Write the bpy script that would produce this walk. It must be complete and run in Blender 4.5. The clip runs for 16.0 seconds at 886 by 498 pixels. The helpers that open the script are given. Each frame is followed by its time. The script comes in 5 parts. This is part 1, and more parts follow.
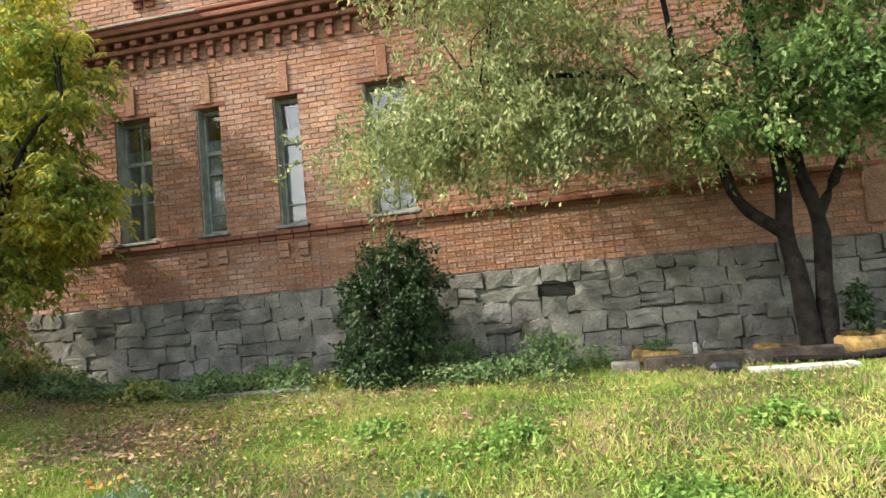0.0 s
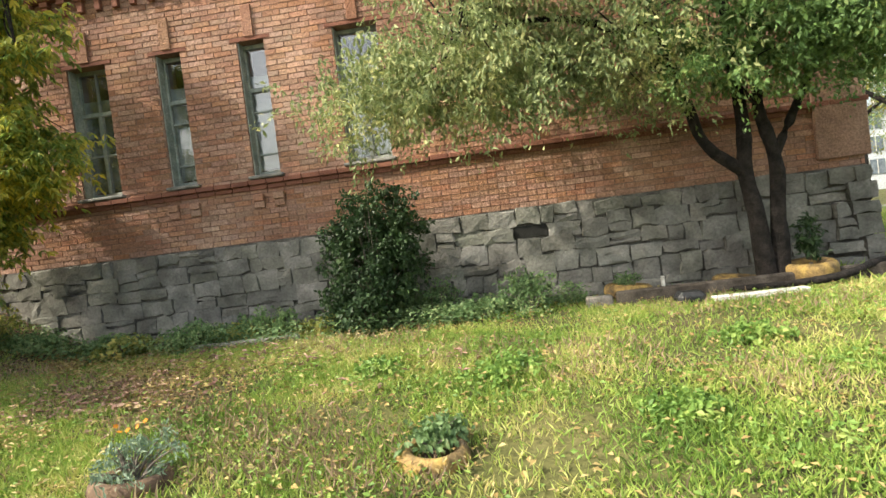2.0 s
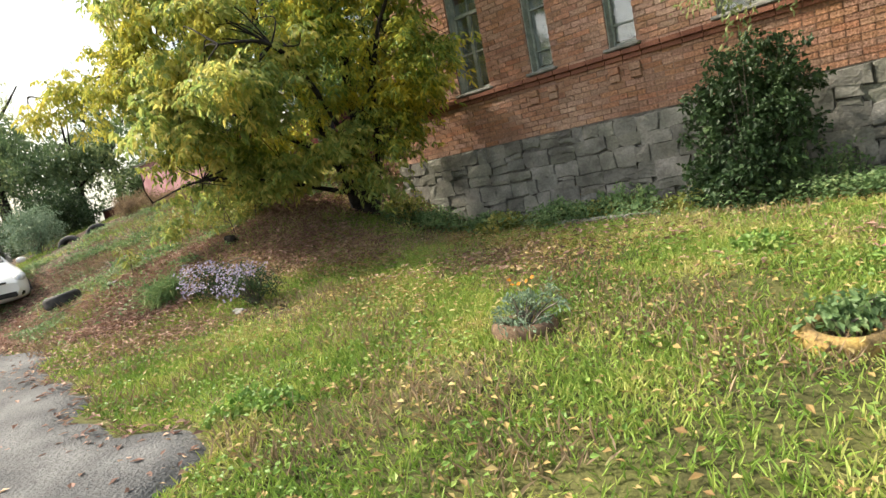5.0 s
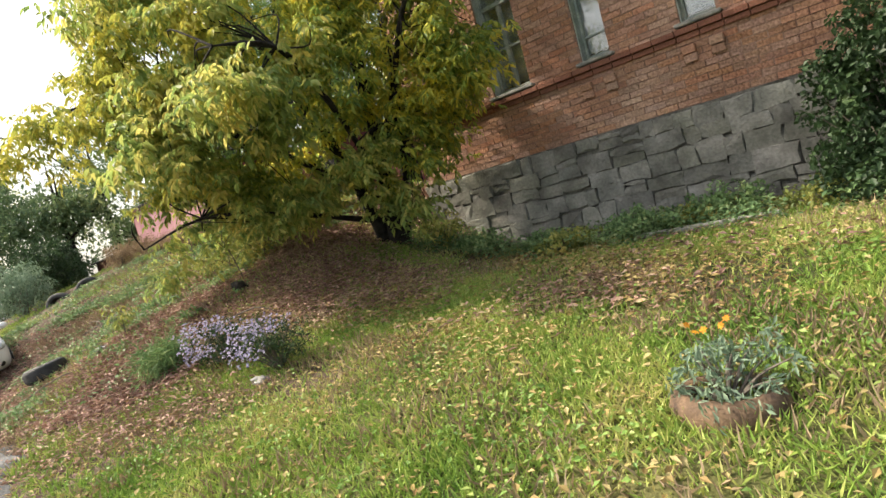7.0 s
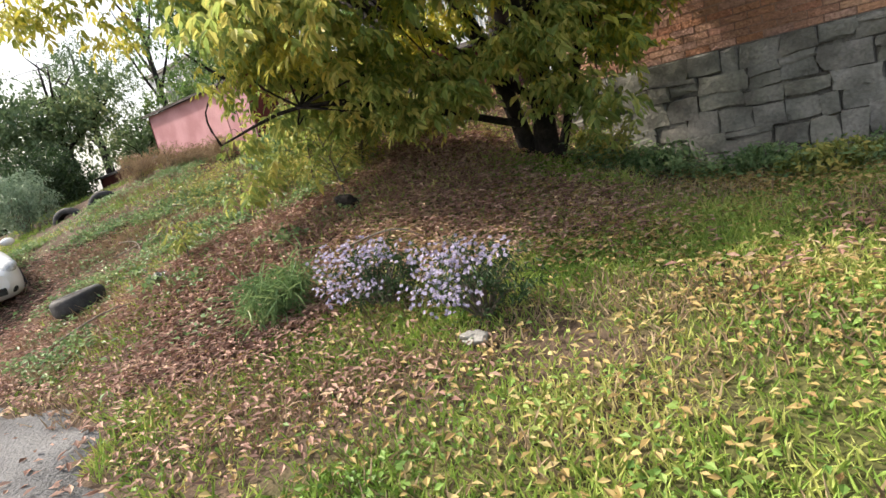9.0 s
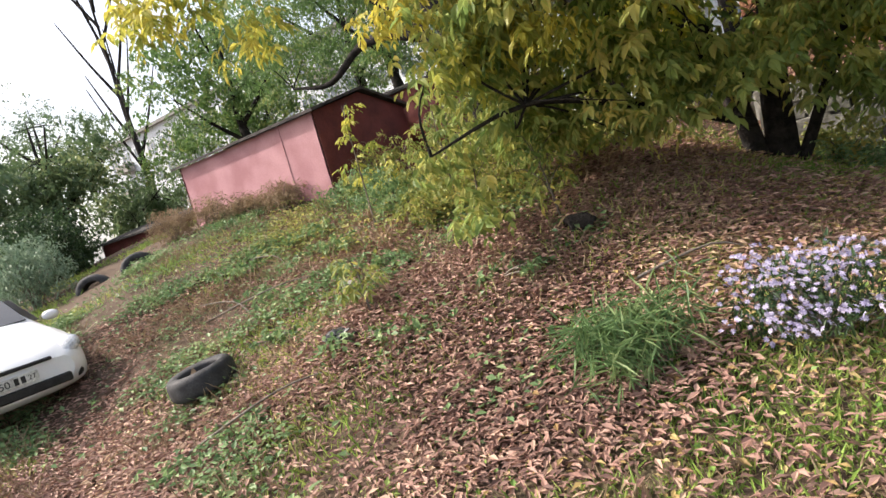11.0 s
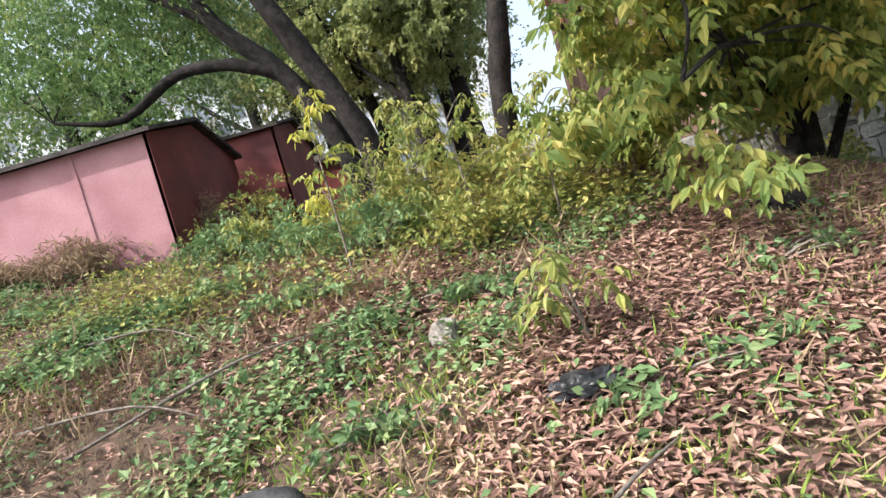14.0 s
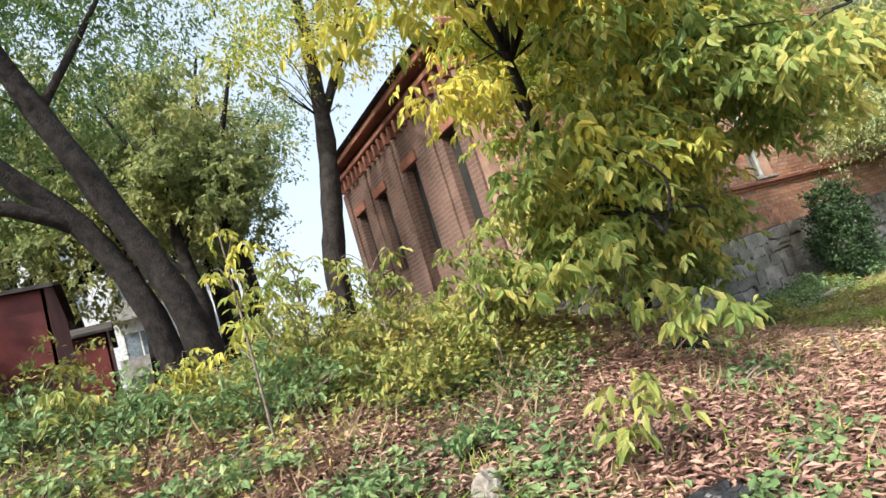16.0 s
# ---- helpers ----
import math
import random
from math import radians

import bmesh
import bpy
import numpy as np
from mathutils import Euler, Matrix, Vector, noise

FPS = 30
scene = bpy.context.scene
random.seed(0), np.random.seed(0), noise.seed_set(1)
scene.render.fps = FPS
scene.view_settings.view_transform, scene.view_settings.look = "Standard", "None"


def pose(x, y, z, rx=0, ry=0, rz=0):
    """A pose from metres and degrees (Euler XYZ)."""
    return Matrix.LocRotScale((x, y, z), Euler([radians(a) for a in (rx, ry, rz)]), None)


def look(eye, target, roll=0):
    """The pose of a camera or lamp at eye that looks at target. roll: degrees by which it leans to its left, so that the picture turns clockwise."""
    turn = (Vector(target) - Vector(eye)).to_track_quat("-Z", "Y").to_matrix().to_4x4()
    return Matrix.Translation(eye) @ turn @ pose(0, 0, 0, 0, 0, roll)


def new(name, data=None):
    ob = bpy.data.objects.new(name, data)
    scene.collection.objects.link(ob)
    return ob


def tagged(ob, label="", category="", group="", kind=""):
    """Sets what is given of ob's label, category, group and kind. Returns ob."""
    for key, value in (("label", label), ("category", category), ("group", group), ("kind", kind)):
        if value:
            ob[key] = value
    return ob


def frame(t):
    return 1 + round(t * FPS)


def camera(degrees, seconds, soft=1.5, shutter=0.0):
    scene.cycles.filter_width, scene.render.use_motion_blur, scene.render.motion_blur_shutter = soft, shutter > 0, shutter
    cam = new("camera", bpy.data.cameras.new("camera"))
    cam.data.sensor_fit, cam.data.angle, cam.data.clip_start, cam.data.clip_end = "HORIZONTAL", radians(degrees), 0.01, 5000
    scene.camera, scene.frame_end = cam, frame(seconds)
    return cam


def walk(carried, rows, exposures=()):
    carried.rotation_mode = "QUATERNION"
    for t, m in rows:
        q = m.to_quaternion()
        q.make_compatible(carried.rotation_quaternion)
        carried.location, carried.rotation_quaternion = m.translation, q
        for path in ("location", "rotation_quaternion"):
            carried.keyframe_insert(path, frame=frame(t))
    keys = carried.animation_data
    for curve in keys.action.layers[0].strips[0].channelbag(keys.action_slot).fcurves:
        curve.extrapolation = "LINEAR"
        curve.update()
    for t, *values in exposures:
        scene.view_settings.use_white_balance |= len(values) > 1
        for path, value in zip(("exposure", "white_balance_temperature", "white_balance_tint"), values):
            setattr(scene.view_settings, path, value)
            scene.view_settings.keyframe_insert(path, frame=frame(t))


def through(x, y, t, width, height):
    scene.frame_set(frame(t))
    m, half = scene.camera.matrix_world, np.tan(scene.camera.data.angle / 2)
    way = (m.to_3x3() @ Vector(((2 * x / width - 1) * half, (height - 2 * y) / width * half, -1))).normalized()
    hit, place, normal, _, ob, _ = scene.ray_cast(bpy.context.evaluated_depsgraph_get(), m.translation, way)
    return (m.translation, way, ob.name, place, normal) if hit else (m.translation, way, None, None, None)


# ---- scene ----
cam = camera(76.0, 16.0)
PATH = [
    (0, (1.684, 0.364, 1.392), (1.347, 2.330, 1.538), -5.4),
    (0.5, (1.917, 0.408, 1.162), (1.760, 2.394, 1.332), -9.6),
    (1, (1.841, 0.381, 1.176), (1.727, 2.373, 1.320), -11.6),
    (1.5, (1.414, 0.020, 1.456), (1.371, 2.020, 1.445), -9.0),
    (2, (1.368, 0.138, 1.386), (1.175, 2.128, 1.333), -7.2),
    (2.5, (1.320, 0.119, 1.378), (0.992, 2.090, 1.280), -6.0),
    (3, (1.257, 0.093, 1.392), (0.806, 2.037, 1.256), -3.1),
    (3.5, (1.259, 0.045, 1.408), (0.499, 1.890, 1.279), -2.6),
    (6, (0.939, 0.191, 1.209), (-0.435, 1.61, 0.901), -14.1),
    (6.5, (0.36, 0.503, 1.245), (-0.997, 1.942, 0.95), -14.0),
    (7, (-0.214, 0.784, 1.318), (-1.498, 2.309, 1.153), -15.5),
    (7.5, (-0.81, 0.923, 1.344), (-2.063, 2.473, 1.184), -15.1),
    (8, (-1.499, 1.085, 1.338), (-2.724, 2.654, 1.142), -16.3),
    (8.5, (-2.237, 1.115, 1.316), (-3.461, 2.678, 1.073), -12.1),
    (9, (-2.971, 0.971, 1.355), (-4.234, 2.474, 0.975), -12.9),
    (9.5, (-3.72, 0.823, 1.436), (-5.047, 2.28, 1.098), -10.6),
    (12, (-7.074, 0.396, 1.517), (-7.93, 2.195, 1.347), -19.8),
    (12.5, (-7.69, 0.51, 1.497), (-8.359, 2.382, 1.282), -19.1),
    (13, (-8.342, 0.785, 1.463), (-8.882, 2.696, 1.224), -20.0),
    (13.5, (-9.062, 1.001, 1.516), (-9.535, 2.932, 1.295), -12.3),
    (14, (-9.535, 1.288, 1.4), (-9.578, 3.285, 1.307), -16.0),
    (14.5, (-10.066, 1.486, 1.472), (-9.797, 3.468, 1.509), -18.2),
    (15, (-10.537, 1.543, 1.515), (-10.024, 3.472, 1.636), -16.6),
    (15.5, (-10.827, 1.768, 1.504), (-9.994, 3.574, 1.711), -18.2),
    (16, (-11.107, 1.866, 1.59), (-10.104, 3.575, 1.863), -17.5),
]
walk(cam, [(t, look(e, g, r)) for t, e, g, r in PATH], [(0, 0.58, 6600, 7), (3.5, 0.48, 6900, 6), (7, 0.44, 6850, 8), (9.5, 0.42, 6600, 12), (12, 0.42, 6350, 14), (14, 0.54, 6050, 12), (16, 0.5, 6200, 10)])

# ---- world, sun, exposure ----
SUN_AZ, SUN_EL = radians(246), radians(43)
world = bpy.data.worlds.new("sky")
scene.world = world
world.use_nodes = True
wn = world.node_tree.nodes
sky = wn.new("ShaderNodeTexSky")
sky.sky_type = "NISHITA"
sky.sun_disc = False
sky.sun_elevation, sky.sun_rotation = SUN_EL, SUN_AZ
sky.dust_density, sky.air_density, sky.ozone_density = 6.0, 1.0, 0.3
wn["Background"].inputs[1].default_value = 0.15
# thin bright overcast: an even white veil over the sky's own colour
veil = wn.new("ShaderNodeMix")
veil.data_type, veil.blend_type = "RGBA", "ADD"
veil.inputs[0].default_value = 1.0
veil.inputs[7].default_value = (2.65, 2.8, 2.9, 1)
world.node_tree.links.new(sky.outputs[0], veil.inputs[6])
world.node_tree.links.new(veil.outputs[2], wn["Background"].inputs[0])
sun_dir = Vector((math.sin(SUN_AZ) * math.cos(SUN_EL), math.cos(SUN_AZ) * math.cos(SUN_EL), math.sin(SUN_EL)))
sun = new("sun", bpy.data.lights.new("sun", "SUN"))
sun.data.energy, sun.data.angle, sun.data.color = 4.9, radians(1.5), (1.0, 0.93, 0.82)
sun.matrix_world = look((0, 0, 30), Vector((0, 0, 30)) - sun_dir)
rng = np.random.default_rng(7)


# ---- materials ----
def mat(name, c1, c2, rough=0.85, scale=6.0, bump=0.25, fine=60.0, metal=0.0, c3=None, spec=0.3, grain=0.28):
    """Two-scale mottled surface: broad stains from c1 to c2, fine grain, relief."""
    m = bpy.data.materials.new(name)
    m.use_nodes = True
    nt = m.node_tree
    b = nt.nodes["Principled BSDF"]
    co = nt.nodes.new("ShaderNodeTexCoord")
    n1 = nt.nodes.new("ShaderNodeTexNoise")
    n1.inputs["Scale"].default_value, n1.inputs["Detail"].default_value = scale, 6
    n2 = nt.nodes.new("ShaderNodeTexNoise")
    n2.inputs["Scale"].default_value, n2.inputs["Detail"].default_value = fine, 4
    for n in (n1, n2):
        nt.links.new(co.outputs["Object"], n.inputs["Vector"])
    mx = nt.nodes.new("ShaderNodeMix")
    mx.data_type = "RGBA"
    ra = nt.nodes.new("ShaderNodeValToRGB")
    ra.color_ramp.elements[0].position, ra.color_ramp.elements[1].position = 0.35, 0.68
    ra.color_ramp.elements[0].color, ra.color_ramp.elements[1].color = (*c1, 1), (*c2, 1)
    if c3:
        e = ra.color_ramp.elements.new(0.52)
        e.color = (*c3, 1)
    nt.links.new(n1.outputs["Fac"], ra.inputs[0])
    hs = nt.nodes.new("ShaderNodeHueSaturation")
    mr = nt.nodes.new("ShaderNodeMapRange")
    mr.inputs["From Min"].default_value, mr.inputs["From Max"].default_value = 0.3, 0.7
    mr.inputs["To Min"].default_value, mr.inputs["To Max"].default_value = 1 - grain, 1 + grain
    nt.links.new(n2.outputs["Fac"], mr.inputs["Value"])
    nt.links.new(mr.outputs[0], hs.inputs["Value"])
    nt.links.new(ra.outputs[0], hs.inputs["Color"])
    nt.links.new(hs.outputs[0], b.inputs["Base Color"])
    b.inputs["Roughness"].default_value, b.inputs["Metallic"].default_value = rough, metal
    b.inputs["Specular IOR Level"].default_value = spec
    if bump:
        bp = nt.nodes.new("ShaderNodeBump")
        bp.inputs["Strength"].default_value, bp.inputs["Distance"].default_value = bump, 0.02
        nt.links.new(n2.outputs["Fac"], bp.inputs["Height"])
        nt.links.new(bp.outputs[0], b.inputs["Normal"])
    return m


def varied(m, source="island", value=0.35, hue=0.02, sat=0.2):
    """Adds a change of shade from piece to piece: per island of a joined mesh, or per object."""
    nt = m.node_tree
    b = nt.nodes["Principled BSDF"]
    was = b.inputs["Base Color"].links[0].from_socket
    hs = nt.nodes.new("ShaderNodeHueSaturation")
    if source == "island":
        r = nt.nodes.new("ShaderNodeNewGeometry").outputs["Random Per Island"]
    else:
        r = nt.nodes.new("ShaderNodeObjectInfo").outputs["Random"]
    wn1 = nt.nodes.new("ShaderNodeTexWhiteNoise")
    wn1.noise_dimensions = "1D"
    nt.links.new(r, wn1.inputs["W"])
    sp = nt.nodes.new("ShaderNodeSeparateColor")
    nt.links.new(wn1.outputs["Color"], sp.inputs[0])
    for out, name, mid, d in ((0, "Value", 1, value), (1, "Hue", 0.5, hue), (2, "Saturation", 1, sat)):
        mr = nt.nodes.new("ShaderNodeMapRange")
        mr.inputs["To Min"].default_value, mr.inputs["To Max"].default_value = mid - d, mid + d
        nt.links.new(sp.outputs[out], mr.inputs["Value"])
        nt.links.new(mr.outputs[0], hs.inputs[name])
    nt.links.new(was, hs.inputs["Color"])
    nt.links.new(hs.outputs[0], b.inputs["Base Color"])
    return m


def leaf_mat(name, ramp, clump=1.2, through=0.35, rough=0.5, mixin=0.5):
    """Leaves: a ramp of colours, chosen half by the single leaf and half by the place in the crown; light passes through."""
    m = bpy.data.materials.new(name)
    m.use_nodes = True
    nt = m.node_tree
    b = nt.nodes["Principled BSDF"]
    geo = nt.nodes.new("ShaderNodeNewGeometry")
    co = nt.nodes.new("ShaderNodeTexCoord")
    n = nt.nodes.new("ShaderNodeTexNoise")
    n.inputs["Scale"].default_value, n.inputs["Detail"].default_value = clump, 3
    nt.links.new(co.outputs["Object"], n.inputs["Vector"])
    st = nt.nodes.new("ShaderNodeMapRange")
    st.inputs["From Min"].default_value, st.inputs["From Max"].default_value = 0.32, 0.68
    nt.links.new(n.outputs["Fac"], st.inputs["Value"])
    mx = nt.nodes.new("ShaderNodeMix")
    mx.inputs[0].default_value = mixin
    nt.links.new(st.outputs[0], mx.inputs[2])
    nt.links.new(geo.outputs["Random Per Island"], mx.inputs[3])
    ra = nt.nodes.new("ShaderNodeValToRGB")
    els = ra.color_ramp.elements
    els[0].position, els[0].color = ramp[0][0], (*ramp[0][1], 1)
    els[1].position, els[1].color = ramp[-1][0], (*ramp[-1][1], 1)
    for p, c in ramp[1:-1]:
        els.new(p).color = (*c, 1)
    nt.links.new(mx.outputs[0], ra.inputs[0])
    nt.links.new(ra.outputs[0], b.inputs["Base Color"])
    b.inputs["Roughness"].default_value = rough
    b.inputs["Specular IOR Level"].default_value = 0.35
    if through:
        tr = nt.nodes.new("ShaderNodeBsdfTranslucent")
        nt.links.new(ra.outputs[0], tr.inputs[0])
        ms = nt.nodes.new("ShaderNodeMixShader")
        ms.inputs[0].default_value = through
        nt.links.new(b.outputs[0], ms.inputs[1])
        nt.links.new(tr.outputs[0], ms.inputs[2])
        nt.links.new(ms.outputs[0], nt.nodes["Material Output"].inputs[0])
    return m


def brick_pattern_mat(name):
    """Weathered red brick for walls seen from far off, with shade put into its dark colour."""
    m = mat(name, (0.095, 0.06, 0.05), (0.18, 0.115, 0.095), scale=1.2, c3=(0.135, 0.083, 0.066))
    nt = m.node_tree
    b = nt.nodes["Principled BSDF"]
    was = b.inputs["Base Color"].links[0].from_socket
    br = nt.nodes.new("ShaderNodeTexBrick")
    br.inputs["Scale"].default_value = 1.0
    br.inputs["Brick Width"].default_value, br.inputs["Row Height"].default_value = 0.26, 0.078
    br.inputs["Mortar Size"].default_value = 0.006
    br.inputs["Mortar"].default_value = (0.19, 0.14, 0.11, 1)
    co = nt.nodes.new("ShaderNodeTexCoord")
    sp = nt.nodes.new("ShaderNodeSeparateXYZ")
    cb = nt.nodes.new("ShaderNodeCombineXYZ")
    ad = nt.nodes.new("ShaderNodeMath")
    nt.links.new(co.outputs["Object"], sp.inputs[0])
    nt.links.new(sp.outputs[0], ad.inputs[0])
    nt.links.new(sp.outputs[1], ad.inputs[1])
    nt.links.new(ad.outputs[0], cb.inputs[0])
    nt.links.new(sp.outputs[2], cb.inputs[1])
    nt.links.new(cb.outputs[0], br.inputs["Vector"])
    nt.links.new(was, br.inputs["Color1"])
    nt.links.new(was, br.inputs["Color2"])
    nt.links.new(br.outputs["Color"], b.inputs["Base Color"])
    return m


M_BRICK = varied(mat("red_brick", (0.27, 0.145, 0.10), (0.43, 0.275, 0.20), 0.92, 0.7, 0.8, 38, c3=(0.35, 0.20, 0.138)), "island", 0.17, 0.006, 0.15)
M_BRICK_ONE = varied(mat("red_brick_single", (0.27, 0.145, 0.10), (0.43, 0.275, 0.20), 0.92, 0.7, 0.8, 38, c3=(0.35, 0.20, 0.138)), "object", 0.17, 0.006, 0.15)
M_BRICK_SHADED = brick_pattern_mat("brick_far_shaded")
M_MORTAR = mat("lime_mortar", (0.17, 0.10, 0.075), (0.33, 0.22, 0.17), 0.95, 2.0, 0.4, 70)
M_MOULD = mat("dark_brick_trim", (0.17, 0.07, 0.05), (0.27, 0.12, 0.08), 0.9, 2.5, 0.5, 50)
M_STONE = varied(mat("granite", (0.12, 0.118, 0.105), (0.27, 0.262, 0.238), 0.92, 3.0, 0.55, 30, c3=(0.19, 0.188, 0.168), grain=0.2), "object", 0.2, 0.03, 0.3)
M_STONE_JOINT = mat("stone_joint", (0.07, 0.067, 0.06), (0.17, 0.165, 0.15), 0.95, 4.0, 0.5, 50)
M_PAINT = mat("green_grey_paint", (0.20, 0.245, 0.22), (0.36, 0.39, 0.355), 0.6, 8, 0.25, 60)
M_SILL = mat("weathered_sill", (0.16, 0.16, 0.15), (0.30, 0.29, 0.27), 0.7, 8, 0.3, 50)
M_CURTAIN = mat("faded_curtain", (0.10, 0.135, 0.13), (0.27, 0.32, 0.31), 0.9, 4, 0.1, 30, c3=(0.18, 0.22, 0.215))
# near-black: the shade inside rooms and vent is put into this colour
M_UNLIT = mat("unlit_inside", (0.015, 0.015, 0.014), (0.03, 0.03, 0.028), 0.9, 3, 0)
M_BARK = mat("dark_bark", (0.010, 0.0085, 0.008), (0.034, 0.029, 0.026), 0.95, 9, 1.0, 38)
M_TWIG = mat("grey_twig", (0.10, 0.085, 0.07), (0.22, 0.19, 0.16), 0.95, 9, 0.6, 40)
M_PINK = mat("pink_garage_paint", (0.33, 0.155, 0.175), (0.47, 0.26, 0.28), 0.75, 1.6, 0.15, 40, c3=(0.41, 0.215, 0.235), grain=0.09)
M_MAROON = mat("maroon_metal", (0.10, 0.025, 0.024), (0.20, 0.05, 0.045), 0.6, 2.0, 0.15, 30, grain=0.12)
M_ROOF = mat("tar_roof", (0.035, 0.032, 0.03), (0.09, 0.08, 0.075), 0.9, 4, 0.6, 50)
M_RUBBER = mat("old_rubber", (0.022, 0.023, 0.025), (0.06, 0.06, 0.062), 0.7, 9, 0.3, 80)
M_YELLOW = mat("worn_yellow_paint", (0.10, 0.075, 0.045), (0.42, 0.29, 0.09), 0.8, 9, 0.5, 60, c3=(0.28, 0.19, 0.075))
M_BROWNTYRE = mat("faded_brown_paint", (0.06, 0.04, 0.03), (0.20, 0.13, 0.08), 0.8, 9, 0.4, 60)
M_SOIL = mat("soil", (0.035, 0.025, 0.017), (0.11, 0.08, 0.05), 0.98, 6, 0.9, 45)
M_WHITE = mat("chalky_white", (0.42, 0.42, 0.39), (0.70, 0.70, 0.66), 0.8, 9, 0.3, 60)
M_TIMBER = mat("grey_timber", (0.055, 0.045, 0.037), (0.14, 0.12, 0.10), 0.9, 8, 0.6, 60)
M_CONC = mat("worn_concrete", (0.22, 0.21, 0.19), (0.36, 0.35, 0.32), 0.95, 5, 0.6, 50)
M_ROCK = mat("pale_rock", (0.17, 0.155, 0.135), (0.33, 0.305, 0.27), 0.9, 7, 0.6, 45)
M_BAG = mat("black_plastic", (0.012, 0.013, 0.015), (0.04, 0.042, 0.045), 0.35, 12, 0.4, 40)
M_PANEL = mat("pale_panel_wall", (0.52, 0.56, 0.60), (0.66, 0.69, 0.72), 0.9, 0.4, 0.2, 8)
M_PANE_FAR = mat("far_pane", (0.10, 0.13, 0.16), (0.22, 0.26, 0.30), 0.2, 1.5, 0, 10, spec=0.6)
M_CARPAINT = mat("white_car_paint", (0.72, 0.73, 0.74), (0.80, 0.81, 0.82), 0.22, 3, 0, 60, spec=0.6, grain=0.02)
M_CARGLASS = mat("car_glass", (0.02, 0.025, 0.03), (0.035, 0.04, 0.045), 0.06, 3, 0, 60, spec=0.8)
M_BLACKTRIM = mat("black_trim", (0.012, 0.012, 0.012), (0.03, 0.03, 0.03), 0.5, 10, 0.1)
M_LAMPGLASS = mat("headlamp_lens", (0.35, 0.37, 0.39), (0.55, 0.57, 0.6), 0.1, 14, 0, 40, spec=0.8)
M_ALLOY = mat("alloy", (0.35, 0.35, 0.36), (0.5, 0.5, 0.5), 0.35, 8, 0, 40, metal=0.8)
M_ASPHALT = mat("worn_asphalt", (0.055, 0.058, 0.064), (0.16, 0.163, 0.168), 0.8, 1.8, 1.0, 48, c3=(0.105, 0.108, 0.114), spec=0.4)

M_GLASS = bpy.data.materials.new("window_glass")
M_GLASS.use_nodes = True
_g = M_GLASS.node_tree
_gl = _g.nodes.new("ShaderNodeBsdfGlossy")
_gl.inputs["Roughness"].default_value = 0.03
_tr = _g.nodes.new("ShaderNodeBsdfTransparent")
_mx = _g.nodes.new("ShaderNodeMixShader")
_mx.inputs[0].default_value = 0.16
_wv = _g.nodes.new("ShaderNodeTexNoise")
_wv.inputs["Scale"].default_value = 3.0
_wb = _g.nodes.new("ShaderNodeBump")
_wb.inputs["Strength"].default_value, _wb.inputs["Distance"].default_value = 0.25, 0.03
_g.links.new(_wv.outputs["Fac"], _wb.inputs["Height"])
_g.links.new(_wb.outputs[0], _gl.inputs["Normal"])
_g.links.new(_tr.outputs[0], _mx.inputs[1])
_g.links.new(_gl.outputs[0], _mx.inputs[2])
_g.links.new(_mx.outputs[0], _g.nodes["Material Output"].inputs[0])

G = lambda *c: c
# palest stop paints silver-cream highlights into the leaf colour
L_OLIVE = leaf_mat("silvery_willow_leaves", [(0.1, G(0.117, 0.16, 0.064)), (0.45, G(0.256, 0.321, 0.139)), (0.75, G(0.448, 0.47, 0.213)), (0.95, G(0.8, 0.769, 0.364))], 1.0)
L_GREEN = leaf_mat("fresh_green_leaves", [(0.1, G(0.0764, 0.146, 0.048)), (0.6, G(0.164, 0.275, 0.084)), (0.95, G(0.35, 0.378, 0.12))], 1.2)
L_DARK = leaf_mat("dark_green_leaves", [(0.1, G(0.0225, 0.0438, 0.0187)), (0.6, G(0.0438, 0.0875, 0.0325)), (0.95, G(0.0875, 0.138, 0.05))], 2.0, 0.25)
L_MAPLE = leaf_mat("maple_leaves", [(0.1, G(0.14, 0.23, 0.055)), (0.38, G(0.26, 0.36, 0.085)), (0.58, G(0.50, 0.51, 0.11)), (0.85, G(0.78, 0.66, 0.11))], 0.9, 0.55)
L_LEAFY = leaf_mat("bright_maple_leaves", [(0.1, G(0.14, 0.225, 0.065)), (0.45, G(0.31, 0.385, 0.11)), (0.8, G(0.58, 0.52, 0.16)), (0.98, G(0.66, 0.54, 0.14))], 1.4, 0.55)
L_YELLOW = leaf_mat("yellow_maple_leaves", [(0.1, G(0.20, 0.27, 0.06)), (0.45, G(0.44, 0.44, 0.09)), (0.95, G(0.66, 0.55, 0.10))], 1.5, 0.45)
L_LIME = leaf_mat("yellow_green_shoots", [(0.1, G(0.12, 0.179, 0.045)), (0.5, G(0.288, 0.315, 0.085)), (0.95, G(0.552, 0.441, 0.14))], 1.6, 0.4)
L_FAR = leaf_mat("distant_foliage", [(0.1, G(0.0756, 0.13, 0.0648)), (0.6, G(0.162, 0.238, 0.108)), (0.95, G(0.346, 0.389, 0.173))], 0.35, 0.3)
L_PALE = leaf_mat("thin_sunlit_foliage", [(0.1, G(0.14, 0.19, 0.07)), (0.5, G(0.30, 0.34, 0.13)), (0.95, G(0.52, 0.50, 0.2))], 0.5, 0.55)
L_GRASS = leaf_mat("lawn_blades", [(0.1, G(0.105, 0.20, 0.04)), (0.45, G(0.26, 0.39, 0.075)), (0.72, G(0.46, 0.50, 0.15)), (0.95, G(0.66, 0.57, 0.28))], 1.1, 0.3, 0.6, 0.45)
